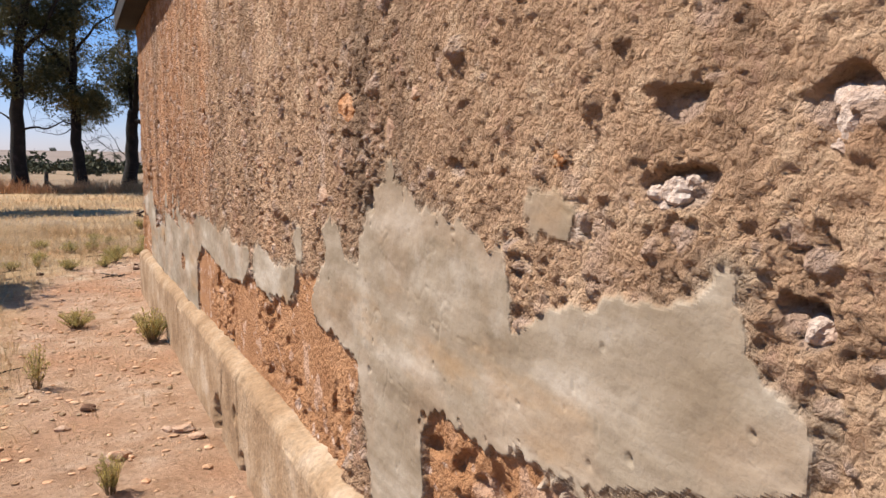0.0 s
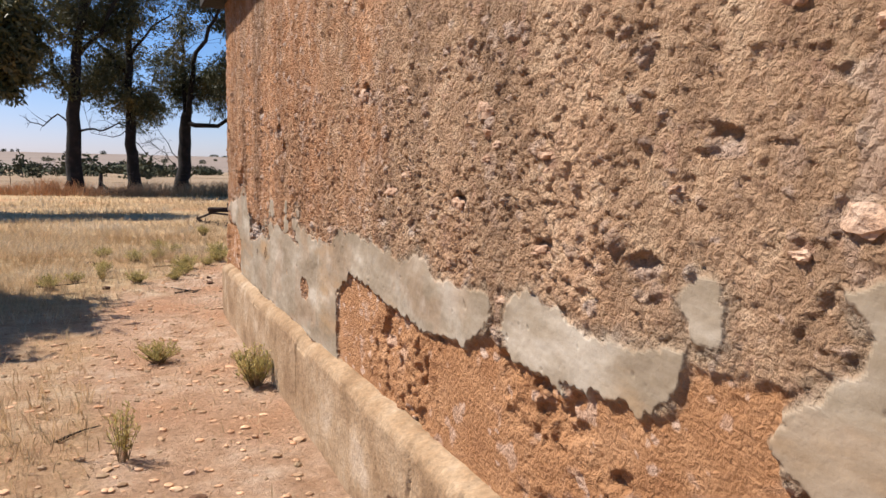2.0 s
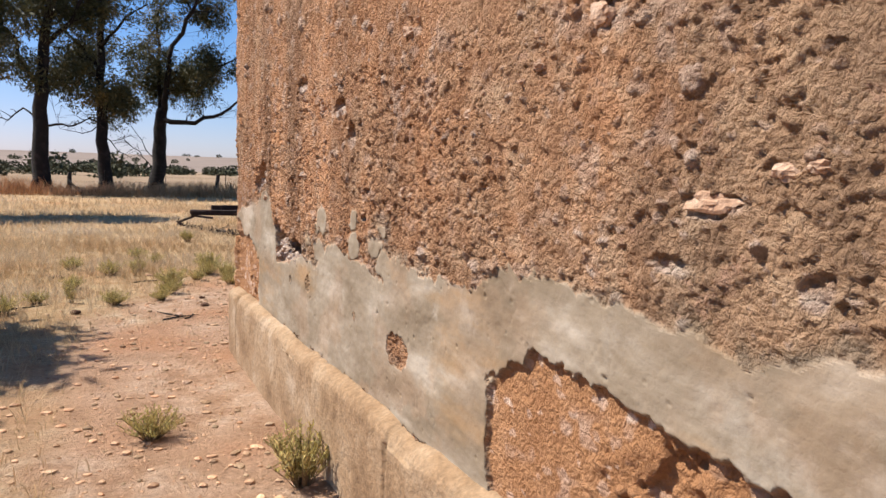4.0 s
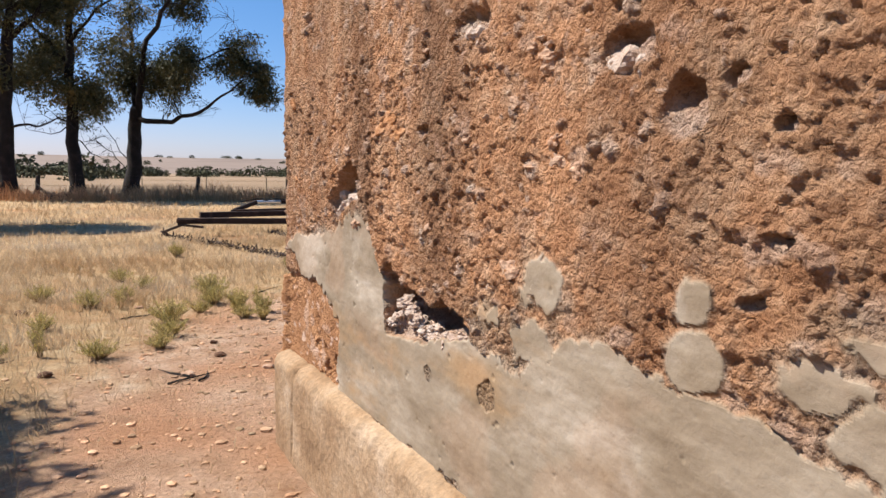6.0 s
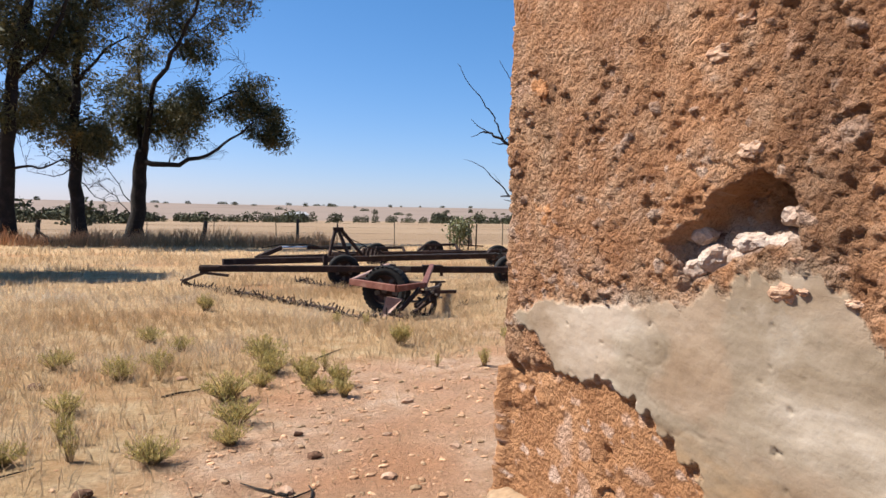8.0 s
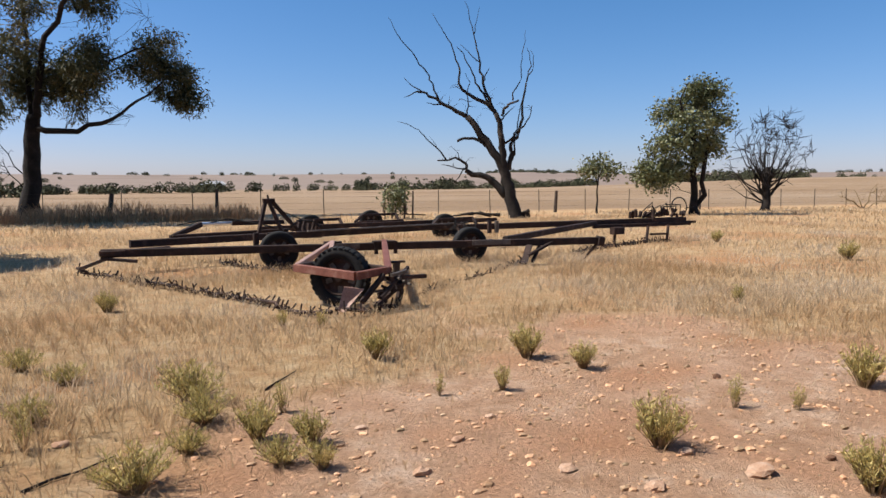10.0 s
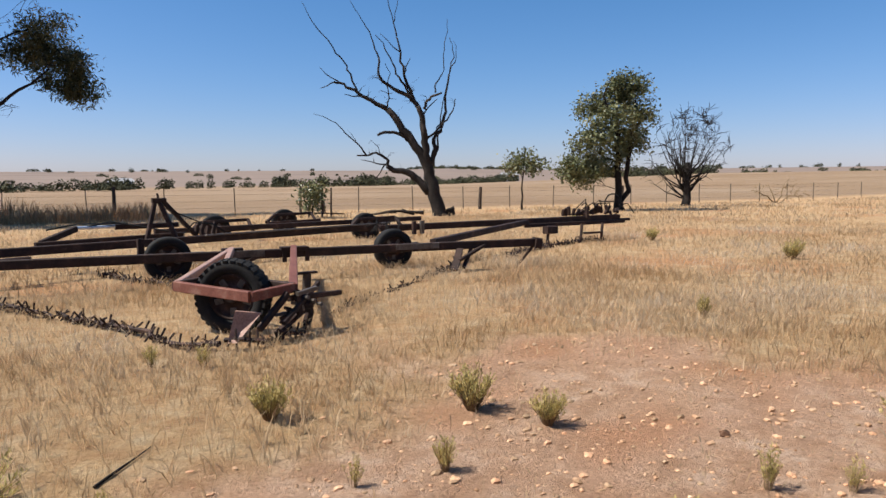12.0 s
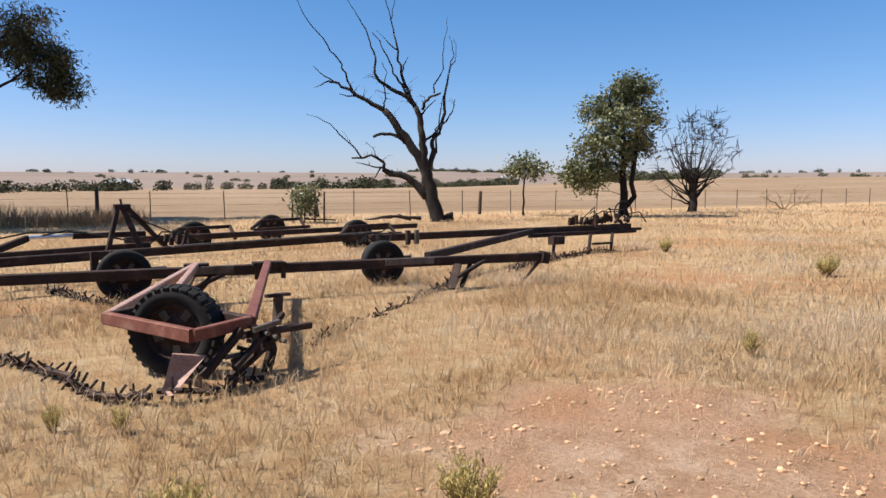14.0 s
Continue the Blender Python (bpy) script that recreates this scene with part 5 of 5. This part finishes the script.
    part("wire", Geo().tube(pts, 0.004, 3, False), M_POST, fence)

# ---- far scrub, houses ----
def scrub_mesh(seed, w, h, n):
    r = random.Random(seed)
    g = Geo()
    for i in range(n):
        a, s = r.uniform(0, 6.283), math.sqrt(r.random())
        zz = h * (0.06 + 0.94 * r.random() * (1 - 0.5 * s * s))
        c = Vector((math.cos(a) * s * w / 2, math.sin(a) * s * w / 2, zz))
        d = Vector((r.gauss(0, 1), r.gauss(0, 1), r.gauss(0, 0.8))).normalized()
        g.leaf(c, d, d.cross(Vector((r.gauss(0, 1), r.gauss(0, 1), 0.3))).normalized(), r.uniform(0.5, 1.0), r.uniform(0.3, 0.6))
    return Geo().tube([(0, 0, -0.3), (0.1, 0, h * 0.3), (0, 0, h * 0.6)], [0.14, 0.1, 0.05], 5).mesh("trunk", M_BARK), g.mesh("crown", M_FAR)


SCRUB = [scrub_mesh(1, 6.5, 2.9, 260), scrub_mesh(2, 4.5, 3.4, 200), scrub_mesh(3, 8.0, 2.4, 300), scrub_mesh(4, 3.2, 3.8, 150)]
sr = random.Random(8)


def scrub(azimuth, dist, size):
    a = radians(azimuth)
    x, y = math.sin(a) * dist, 8 + math.cos(a) * dist
    ob = thing("scrub_tree", "distant dark scrub tree along the edge of the field", "tree", "scrub along the field", at=(x, y, float(land(x, y))))
    for nm, me in zip(("trunk", "crown"), SCRUB[sr.randrange(4)]):
        new(nm, me).parent = ob
    ob.rotation_euler.z = sr.uniform(0, 6)
    ob.scale = (size * sr.uniform(0.8, 1.3), size * sr.uniform(0.8, 1.3), size)


for lo, hi, n, d0, d1, size in ((-14, 22, 70, 205, 250, 0.95), (22, 36, 20, 215, 260, 1.0), (36, 47, 30, 230, 270, 0.8), (52, 62, 50, 235, 290, 1.0), (62, 80, 14, 300, 420, 1.0), (-14, 80, 60, 520, 1000, 1.3), (-14, 80, 70, 1250, 1900, 2.0), (39, 47, 60, 1700, 1900, 2.4), (-12, 6, 14, 95, 140, 0.9)):
    for i in range(n):
        scrub(sr.uniform(lo, hi), sr.uniform(d0, d1), size * sr.uniform(0.6, 1.25))


def house(azimuth, dist, w, label):
    a = radians(azimuth)
    x, y = math.sin(a) * dist, 8 + math.cos(a) * dist
    z = float(land(x, y))
    h = thing("farm_house", label, "house", "far houses", at=(x, y, z))
    s = Vector((math.cos(a), -math.sin(a), 0))
    c = Vector((x, y, z))
    part("wall", Geo().beam(c - s * w / 2 + Vector((0, 0, 1.2)), c + s * w / 2 + Vector((0, 0, 1.2)), 5, 2.4, 0.01), M_WHITE, h)
    g = Geo()
    e, t = s * (w / 2 + 0.3), Vector((math.sin(a), math.cos(a), 0)) * 2.9
    up = Vector((0, 0, 2.4))
    g.add([c - e - t + up, c + e - t + up, c + e + t + up, c - e + t + up, c - e * 0.7 + up * 1.5, c + e * 0.7 + up * 1.5], [(0, 1, 5, 4), (2, 3, 4, 5), (1, 2, 5), (3, 0, 4), (0, 3, 2, 1)])
    part("roof", g, M_TIN, h)
    for i in (-0.3, 0.1, 0.35):
        p = c + s * (w * i) - t * 0.87 + Vector((0, 0, 1.3))
        part("window", Geo().beam(p - s * 0.5, p + s * 0.5, 0.1, 1.0, 0.02), M_TYRE, h)


house(17.0, 250, 8, "small white farm house beyond the field")
house(46.5, 262, 7, "small white farm house among scrub beyond the field")

# ---- the trailed chain harrow ----
harrow = thing("chain_harrow", "long folding chain harrow of dark rusty steel in grass", "harrow", at=(6.0, 19.0, 0))


def wheel(name, centre, axis, radius, width, tread, turn_label="worn black rubber wheel with a steel rim"):
    c, ax = Vector(centre), Vector(axis).normalized()
    R, w = radius, width / 2
    prof = [(-w * 0.55, R * 0.60), (-w * 0.95, R * 0.68), (-w, R * 0.80), (-w * 0.92, R * 0.91), (-w * 0.75, R * 0.965), (0, R * 0.985), (w * 0.75, R * 0.965), (w * 0.92, R * 0.91), (w, R * 0.80), (w * 0.95, R * 0.68), (w * 0.55, R * 0.60)]
    g = Geo().lathe(c, ax, prof, 36, True)
    a = ax.cross(Vector((0, 0, 1))).normalized()
    b = ax.cross(a)
    tyre = part(name, g, M_TYRE, harrow, turn_label, True)
    if tread:
        for i in range(30):
            t = 2 * math.pi * i / 30
            for sgn in (-1, 1):
                tt = t + (0.1 if sgn > 0 else 0)
                rad = a * math.cos(tt) + b * math.sin(tt)
                p = c + rad * R * 0.975
                lug = Geo().beam(p + ax * (sgn * w * 0.12), p + ax * (sgn * w * 0.98) - rad * R * 0.05, R * 0.12, R * 0.07, 0.15, rad)
                part("tread_lug", lug, M_TYRE, tyre)
    dish = [(-w * 0.6, R * 0.61), (-w * 0.7, R * 0.57), (-w * 0.3, R * 0.54), (-w * 0.12, R * 0.42), (-w * 0.2, R * 0.24), (-w * 0.45, R * 0.2), (-w * 0.5, 0.01), (w * 0.1, 0.01), (w * 0.1, R * 0.45), (w * 0.6, R * 0.61)]
    part("rim", Geo().lathe(c, ax, dish, 28), M_RUST, tyre, "rusty dished steel rim", True)
    hub = Geo().lathe(c, ax, [(-w * 0.9, 0.01), (-w * 0.9, R * 0.13), (-w * 0.3, R * 0.16), (w * 0.6, R * 0.16)], 14)
    part("hub", hub, M_RUST, tyre)
    for i in range(5):
        t = 2 * math.pi * i / 5 + 0.3
        rad = a * math.cos(t) + b * math.sin(t)
        side = ax.cross(rad)
        q = c + rad * R * 0.40 - ax * w * 0.22
        part("rim_spoke", Geo().beam(q - rad * R * 0.10, q + rad * R * 0.12, R * 0.17, w * 0.12, 0.3, ax), M_BARE, tyre)
    return tyre


def bar(name, p, q, w, h, material=None, label=""):
    return part(name, Geo().beam(p, q, w, h), material or M_RUST, harrow, label)


# near wing boom
BL, BR = Vector((1.12, 20.15, 0.42)), Vector((9.35, 17.45, 0.42))
bd = (BR - BL).normalized()


def on_boom(x):
    return BL + (BR - BL) * ((x - BL.x) / (BR.x - BL.x))


bar("boom", BL, BR, 0.10, 0.13)
bar("boom_cap", BL - bd * 0.02, BL + bd * 0.35, 0.14, 0.09)
bar("boom_tail", BL + Vector((0.0, 0.0, -0.08)), BL + Vector((0.45, -0.35, -0.12)), 0.05, 0.05)
bar("chain_arm", BL + Vector((0.1, 0, -0.08)), BL + Vector((-0.25, 0.35, -0.26)), 0.05, 0.05)
bar("drag_foot", BR, BR + Vector((0.1, -0.05, -0.02)), 0.22, 0.18)
bar("drag_foot_bar", BR + Vector((0, 0, -0.05)), BR + Vector((-0.12, 0.25, -0.40)), 0.06, 0.04)
bar("boom_plate", on_boom(4.4) + Vector((-0.05, -0.08, 0.02)), on_boom(5.0) + Vector((-0.05, -0.08, 0.02)), 0.02, 0.10, M_BARE, "worn bright steel plate")
bar("boom_plate", on_boom(6.9) + Vector((0, -0.08, 0.02)), on_boom(7.6) + Vector((0, -0.08, 0.02)), 0.02, 0.09, M_BARE, "worn bright steel plate")
# castor wheel on its long frame in front of the boom
FL, FM, FR = Vector((2.66, 16.22, 0.46)), Vector((2.95, 15.20, 0.44)), Vector((3.46, 15.33, 0.46))
FB = FL + (FR - FM)
APEX, CLAMP = on_boom(4.55) + Vector((0, 0, 0.08)), on_boom(5.40) + Vector((0, 0, 0.08))
bar("frame_bar", FL, FM, 0.06, 0.10, M_RED, "faded red steel bar")
bar("frame_bar", FM, FR, 0.06, 0.09, M_RED, "faded red steel bar")
bar("frame_bar", FL, FB, 0.06, 0.09)
bar("frame_bar", FB, FR, 0.06, 0.09)
# the light caught on these arms' top edges is put into their pale colour
bar("pull_arm", FL, APEX, 0.07, 0.08, M_SUNLIT_PLATE, "steel arm coloured pale like its sunlit top edge")
bar("pull_arm", FB, APEX, 0.07, 0.08, M_SUNLIT_PLATE, "steel arm coloured pale like its sunlit top edge")
bar("pull_arm", FR, CLAMP, 0.09, 0.07, M_RED, "faded red steel arm")
bar("clamp", CLAMP - bd * 0.2 + Vector((0, 0, -0.02)), CLAMP + bd * 0.2 + Vector((0, 0, -0.02)), 0.16, 0.07)
bar("clamp", CLAMP - bd * 0.2 + Vector((0, -0.06, -0.1)), CLAMP - bd * 0.14 + Vector((0, -0.06, -0.1)), 0.05, 0.22)
bar("clamp", CLAMP + bd * 0.14 + Vector((0, -0.06, -0.1)), CLAMP + bd * 0.2 + Vector((0, -0.06, -0.1)), 0.05, 0.22)
bar("clamp", APEX - bd * 0.15, APEX + bd * 0.15, 0.14, 0.05)
AX_F = Vector((0.74, 0.67, 0)).normalized()
wheel("wheel", (FL + FR) / 2 + Vector((0.02, 0.05, -0.10)), AX_F, 0.375, 0.21, True, "large lugged black tyre on a rusty rim")
bar("tow_spike", FR + Vector((-0.05, 0.0, -0.10)), Vector((4.05, 15.42, 0.34)), 0.055, 0.05)
bar("linkage", FR + Vector((-0.25, -0.25, -0.28)), FR + Vector((0.35, 0.12, 0.0)), 0.04, 0.045)
bar("linkage", FM + Vector((0.05, -0.05, -0.30)), FM + Vector((0.40, 0.05, -0.02)), 0.05, 0.06)
bar("linkage", FM + Vector((0.25, 0.0, -0.38)), FR + Vector((0.30, 0.1, -0.16)), 0.045, 0.055)
bar("linkage", FR + Vector((0.0, -0.06, -0.02)), FR + Vector((0.02, -0.08, -0.25)), 0.05, 0.05)
bar("linkage_pin", FR + Vector((-0.02, -0.1, -0.05)), FR + Vector((0.22, -0.06, -0.02)), 0.04, 0.04, M_BARE, "worn bright steel pin")
bar("skid_leg", FR + Vector((0.20, 0.12, -0.12)), FR + Vector((0.27, 0.16, -0.30)), 0.06, 0.08)
bar("skid_leg", FR + Vector((0.27, 0.16, -0.28)), FR + Vector((0.20, 0.14, -0.47)), 0.06, 0.08)
bar("stub_post", (4.7, 17.23, -0.05), (4.73, 17.23, 0.30), 0.10, 0.08, M_POST, "grey weathered timber post")
bar("stub_post_cap", (4.58, 17.23, 0.315), (4.86, 17.23, 0.315), 0.09, 0.03)
# levers, pins and bolts of the castor linkage
for k in range(9):
    c = FM.lerp(FR, 0.35 + 0.08 * k) + Vector((0.02 * (k % 3), -0.05 - 0.015 * (k % 2), -0.16 - 0.045 * (k % 4)))
    bar("lever", c, c + Vector((0.10 + 0.03 * (k % 3), 0.03, 0.05 * ((k * 5) % 4 - 1))), 0.025, 0.03, M_BARE if k % 4 == 1 else None)
for k in range(6):
    c = FR + Vector((-0.10 + 0.07 * k, -0.06, -0.10 - 0.04 * (k % 3)))
    part("bolt", Geo().lathe(c, (0.2, -1, 0), [(-0.03, 0.002), (-0.03, 0.018), (0.03, 0.018), (0.03, 0.002)], 8), M_BARE, harrow)
g = Geo()
pl = [Vector((2.70, 15.16, 0.06)), Vector((2.76, 15.10, 0.06)), Vector((3.02, 15.14, 0.29)), Vector((2.80, 15.20, 0.33))]
off = Vector((0.02, 0.03, 0.0))
g.add(pl + [p + off for p in pl], [(0, 1, 2, 3), (7, 6, 5, 4), (0, 4, 5, 1), (1, 5, 6, 2), (2, 6, 7, 3), (3, 7, 4, 0)])
# turned from the sun, so its lit look comes from the pale colour
part("scraper_plate", g, M_SUNLIT_PLATE, harrow, "pinkish worn steel plate with sunlit brightness in its colour")
# wheels of the near boom
AX_B = Vector((0.25, 1.0, 0)).normalized()
for c, tag in (((3.96, 19.95, 0.33), 0), ((7.45, 18.98, 0.33), 1)):
    wheel("wheel", c, AX_B, 0.35, 0.20, False)
    cc = Vector(c)
    bx = on_boom(cc.x + 0.45)
    bar("axle_arm", cc - AX_B * 0.05, bx, 0.06, 0.06)
    bar("axle_arm", cc - AX_B * 0.25, on_boom(cc.x - 0.1), 0.05, 0.05)
    bar("wheel_guard", cc + Vector((-0.5, 0.12, 0.05)), cc + Vector((0.55, 0.0, 0.06)), 0.05, 0.05, M_BARE, "worn bright steel bar")
    bar("crumple_foot", bx + Vector((0.05, -0.1, -0.05)), bx + Vector((-0.25, -0.3, -0.36)), 0.12, 0.03)
    bar("crumple_foot", bx + Vector((0.30, -0.1, -0.08)), bx + Vector((-0.05, -0.3, -0.34)), 0.06, 0.05)
    bar("crumple_foot", bx + Vector((0.55, -0.2, 0.0)), bx + Vector((-0.1, -0.25, -0.22)), 0.06, 0.05)
# far wing boom and mast
FARL, FARM, HITCH = Vector((1.72, 21.05, 0.48)), Vector((9.5, 21.9, 0.50)), Vector((15.3, 19.85, 0.56))
bar("far_boom", FARL, FARM, 0.10, 0.13)
bar("far_boom_cap", FARL + Vector((-0.4, -0.3, -0.12)), FARL + Vector((0.6, -0.2, -0.10)), 0.12, 0.10)
bar("far_boom_strip", FARL + Vector((3.4, 0.25, 0.08)), FARM + Vector((0, -0.12, 0.08)), 0.06, 0.03, M_BARE, "worn bright steel strip")
bar("centre_beam", Vector((8.9, 21.35, 0.50)), HITCH, 0.13, 0.14)
bar("diagonal_beam", Vector((7.9, 18.45, 0.44)), Vector((12.7, 20.55, 0.52)), 0.11, 0.12)
MT = Vector((4.62, 22.1, 1.17))
for foot in ((4.35, 22.0, 0.46), (4.85, 21.9, 0.46), (5.35, 22.2, 0.46)):
    bar("mast_leg", foot, MT + Vector(((foot[0] - 4.85) * 0.12, 0, 0)), 0.08, 0.07)
bar("mast_head", MT + Vector((-0.12, 0, 0.0)), MT + Vector((0.12, -0.02, 0.0)), 0.1, 0.08)
bar("mast_pin", MT, MT + Vector((-0.02, 0, 0.12)), 0.03, 0.03)
bar("mast_stay", MT + Vector((0, 0, -0.1)), Vector((5.9, 22.0, 0.5)), 0.02, 0.02)
CY = Vector((2.9, 22.2, 0.50))
bar("ram_frame", CY + Vector((-0.3, -0.3, 0)), CY + Vector((2.2, 0.1, 0.02)), 0.09, 0.10)
bar("ram_frame", CY + Vector((-0.2, -0.2, 0.02)), CY + Vector((0.45, 0.3, 0.20)), 0.08, 0.10)
bar("ram_body", CY + Vector((1.1, 0.35, 0.20)), CY + Vector((2.2, 0.3, 0.20)), 0.10, 0.09)
part("ram_rod", Geo().tube([CY + Vector((0.45, 0.3, 0.21)), CY + Vector((1.1, 0.35, 0.21))], 0.035, 10), M_CHROME, harrow, "polished bright hydraulic rod")
bar("bracket_pair", (3.75, 20.5, 0.30), (3.75, 20.5, 0.62), 0.07, 0.10)
bar("bracket_pair", (3.98, 20.45, 0.30), (3.98, 20.45, 0.62), 0.07, 0.10)
for k in range(7):
    p = Vector((5.35 + 0.13 * (k % 4), 22.0 + 0.07 * k, 0.52))
    bar("valve_block", p, p + Vector((0.03 * (k % 3), 0, 0.12 + 0.05 * (k % 3))), 0.07, 0.06)


def hose(pts, r=0.014):
    part("hose", Geo().tube(pts, r, 6), M_TYRE, harrow)


hose([(5.0, 22.0, 0.55), (5.2, 22.0, 0.75), (5.55, 22.0, 0.72), (5.8, 22.0, 0.55)])
hose([(3.5, 22.5, 0.72), (3.9, 22.5, 0.80), (4.4, 22.3, 0.70), (4.8, 22.1, 0.6)])
hose([(2.9, 22.5, 0.70), (3.4, 22.6, 0.78), (4.2, 22.5, 0.76)])
loop = [HITCH + Vector((-0.12, 0.1, 0.08)) + Vector((0.17 * math.cos(t), -0.12 * math.cos(t), 0.24 + 0.27 * math.sin(t))) for t in np.linspace(-1.9, 4.1, 16)]
hose(loop, 0.018)
hose([HITCH + Vector((0.0, 0, 0.3)), HITCH + Vector((0.25, -0.1, 0.34)), HITCH + Vector((0.38, -0.2, 0.10))], 0.014)
hr = random.Random(17)
for k in range(18):
    p = HITCH + Vector((-0.05 - 0.09 * k, 0.03 * k, 0.06 + hr.uniform(0, 0.10) * (1 - k / 20)))
    bar("hitch_bracket", p, p + Vector((hr.uniform(-0.15, 0.15), hr.uniform(-0.05, 0.05), hr.uniform(0.06, 0.22))), 0.07, 0.06)
bar("hitch_beam", HITCH + Vector((-2.9, 0.55, -0.12)), HITCH + Vector((0.1, -0.1, -0.10)), 0.08, 0.09)
bar("hitch_tongue", HITCH + Vector((-0.1, 0, -0.06)), HITCH + Vector((0.28, -0.12, -0.06)), 0.10, 0.06)
bar("hitch_post", HITCH + Vector((-1.05, 0.2, 0.0)), HITCH + Vector((-1.05, 0.2, 0.26)), 0.10, 0.08)
for dx in (-0.75, -1.4, -2.4):
    p = HITCH + Vector((dx, -0.19 * dx - 0.2, -0.12))
    bar("stand_leg", p, p + Vector((-0.12, -0.05, -0.44)), 0.06, 0.05)
for k in range(6):
    p = HITCH + Vector((-0.2 - 0.17 * k, 0.05 * k, 0.16))
    hose([p, p + Vector((hr.uniform(-0.25, 0.1), 0, 0.2 + hr.uniform(0, 0.12))), p + Vector((hr.uniform(-0.5, -0.2), 0.1, 0.05 + hr.uniform(0, 0.2)))], 0.016)
p = HITCH + Vector((-1.4, 0.0, -0.34))
bar("stand_rung", p, p + Vector((0.6, -0.1, 0.0)), 0.05, 0.05)
p = HITCH + Vector((-2.45, 0.2, -0.22))
bar("stand_shoe", p + Vector((-0.15, 0, 0)), p + Vector((0.22, 0, 0)), 0.16, 0.18)
for k in range(9):
    p = Vector((8.15 + 0.1 * k, 20.6 + 0.05 * (k % 3), 0.5))
    hose([p, p + Vector((hr.uniform(-0.2, 0.2), 0.05, 0.16)), p + Vector((hr.uniform(-0.1, 0.35), 0.1, 0.10 + 0.05 * (k % 4)))], 0.012)
for k in (0, 1):
    bar("hanger", (9.6 + 0.22 * k, 21.05, 0.36), (9.6 + 0.22 * k, 21.05, 0.64), 0.07, 0.09, M_BARE if k else None)
# wheels of the far wing
for c in ((7.6, 26.6, 0.27), (10.6, 28.5, 0.29), (10.9, 24.7, 0.28)):
    wheel("wheel", c, AX_B, 0.40, 0.21, False)
    cc = Vector(c)
    for a, b in (((-0.9, -0.6, 0.05), (-0.5, -0.35, 0.24)), ((-0.5, -0.35, 0.24), (0.75, -0.3, 0.26)), ((0.75, -0.3, 0.26), (0.7, -0.7, 0.0)), ((-0.9, -0.7, 0.03), (0.8, -0.75, 0.06))):
        bar("wheel_frame", cc + Vector(a), cc + Vector(b), 0.07, 0.08)
bar("wing_beam", (5.6, 25.2, 0.40), (13.2, 25.2, 0.42), 0.10, 0.12)
bar("wing_spear", (11.4, 28.0, 0.55), (12.3, 27.8, 0.50), 0.04, 0.04)


def chain(pts, seed, label):
    """A heavy chain with prickle spikes welded across its links, lying in the grass."""
    r = random.Random(seed)
    ob = thing("spiked_chain", label, "chain", "prickle chains of the harrow", at=pts[0])
    line = []
    for a, b in zip(pts, pts[1:]):
        a, b = Vector(a), Vector(b)
        n = max(1, int((b - a).length / 0.17))
        line += [a.lerp(b, i / n) for i in range(n)]
    line.append(Vector(pts[-1]))
    for p, q in zip(line, line[1:]):
        d = (q - p).normalized()
        p, q = p + Vector((r.gauss(0, 0.03), r.gauss(0, 0.03), r.uniform(-0.04, 0.02))), q + Vector((r.gauss(0, 0.03), r.gauss(0, 0.03), r.uniform(-0.04, 0.02)))
        g = Geo().tube([p, q + d * 0.04], 0.024, 6)
        for s in range(2):
            m = p.lerp(q, 0.3 + 0.45 * s)
            v = Vector((r.gauss(0, 0.9), r.gauss(0, 0.9), r.uniform(0.1, 1.0))).normalized()
            v = (v - d * v.dot(d) * 0.5).normalized()
            g.tube([m - v * 0.06, m + v * r.uniform(0.03, 0.12)], [0.012, 0.007], 5)
            v2 = d.cross(v).normalized()
            g.tube([m - v2 * 0.10, m + v2 * 0.11], [0.011, 0.010], 5)
        part("spiked_link", g, M_RUST, ob)


chain([(0.80, 20.6, 0.16), (1.27, 20.1, 0.06), (1.61, 18.68, 0.06), (1.96, 17.56, 0.06), (2.25, 16.54, 0.06), (2.42, 15.6, 0.06), (2.62, 15.2, 0.07), (3.0, 15.05, 0.07), (3.4, 15.2, 0.06)], 1, "rusty spiked harrow chain lying in dry grass")
chain([(4.3, 16.0, -0.02), (5.4, 16.75, -0.02), (6.6, 17.35, 0.0), (7.7, 17.95, 0.03), (8.2, 18.2, 0.12)], 2, "rusty spiked harrow chain half hidden in dry grass")
chain([(3.35, 21.3, 0.06), (3.55, 20.1, 0.05), (3.75, 19.45, 0.05), (4.3, 19.7, 0.06), (4.8, 20.4, 0.07)], 3, "rusty spiked harrow chain beside a wheel in grass")
chain([(9.9, 18.6, 0.06), (11.2, 19.2, 0.06), (12.5, 19.6, 0.06), (13.9, 19.9, 0.06), (14.6, 19.8, 0.06)], 4, "rusty spiked harrow chain lying in dry grass")
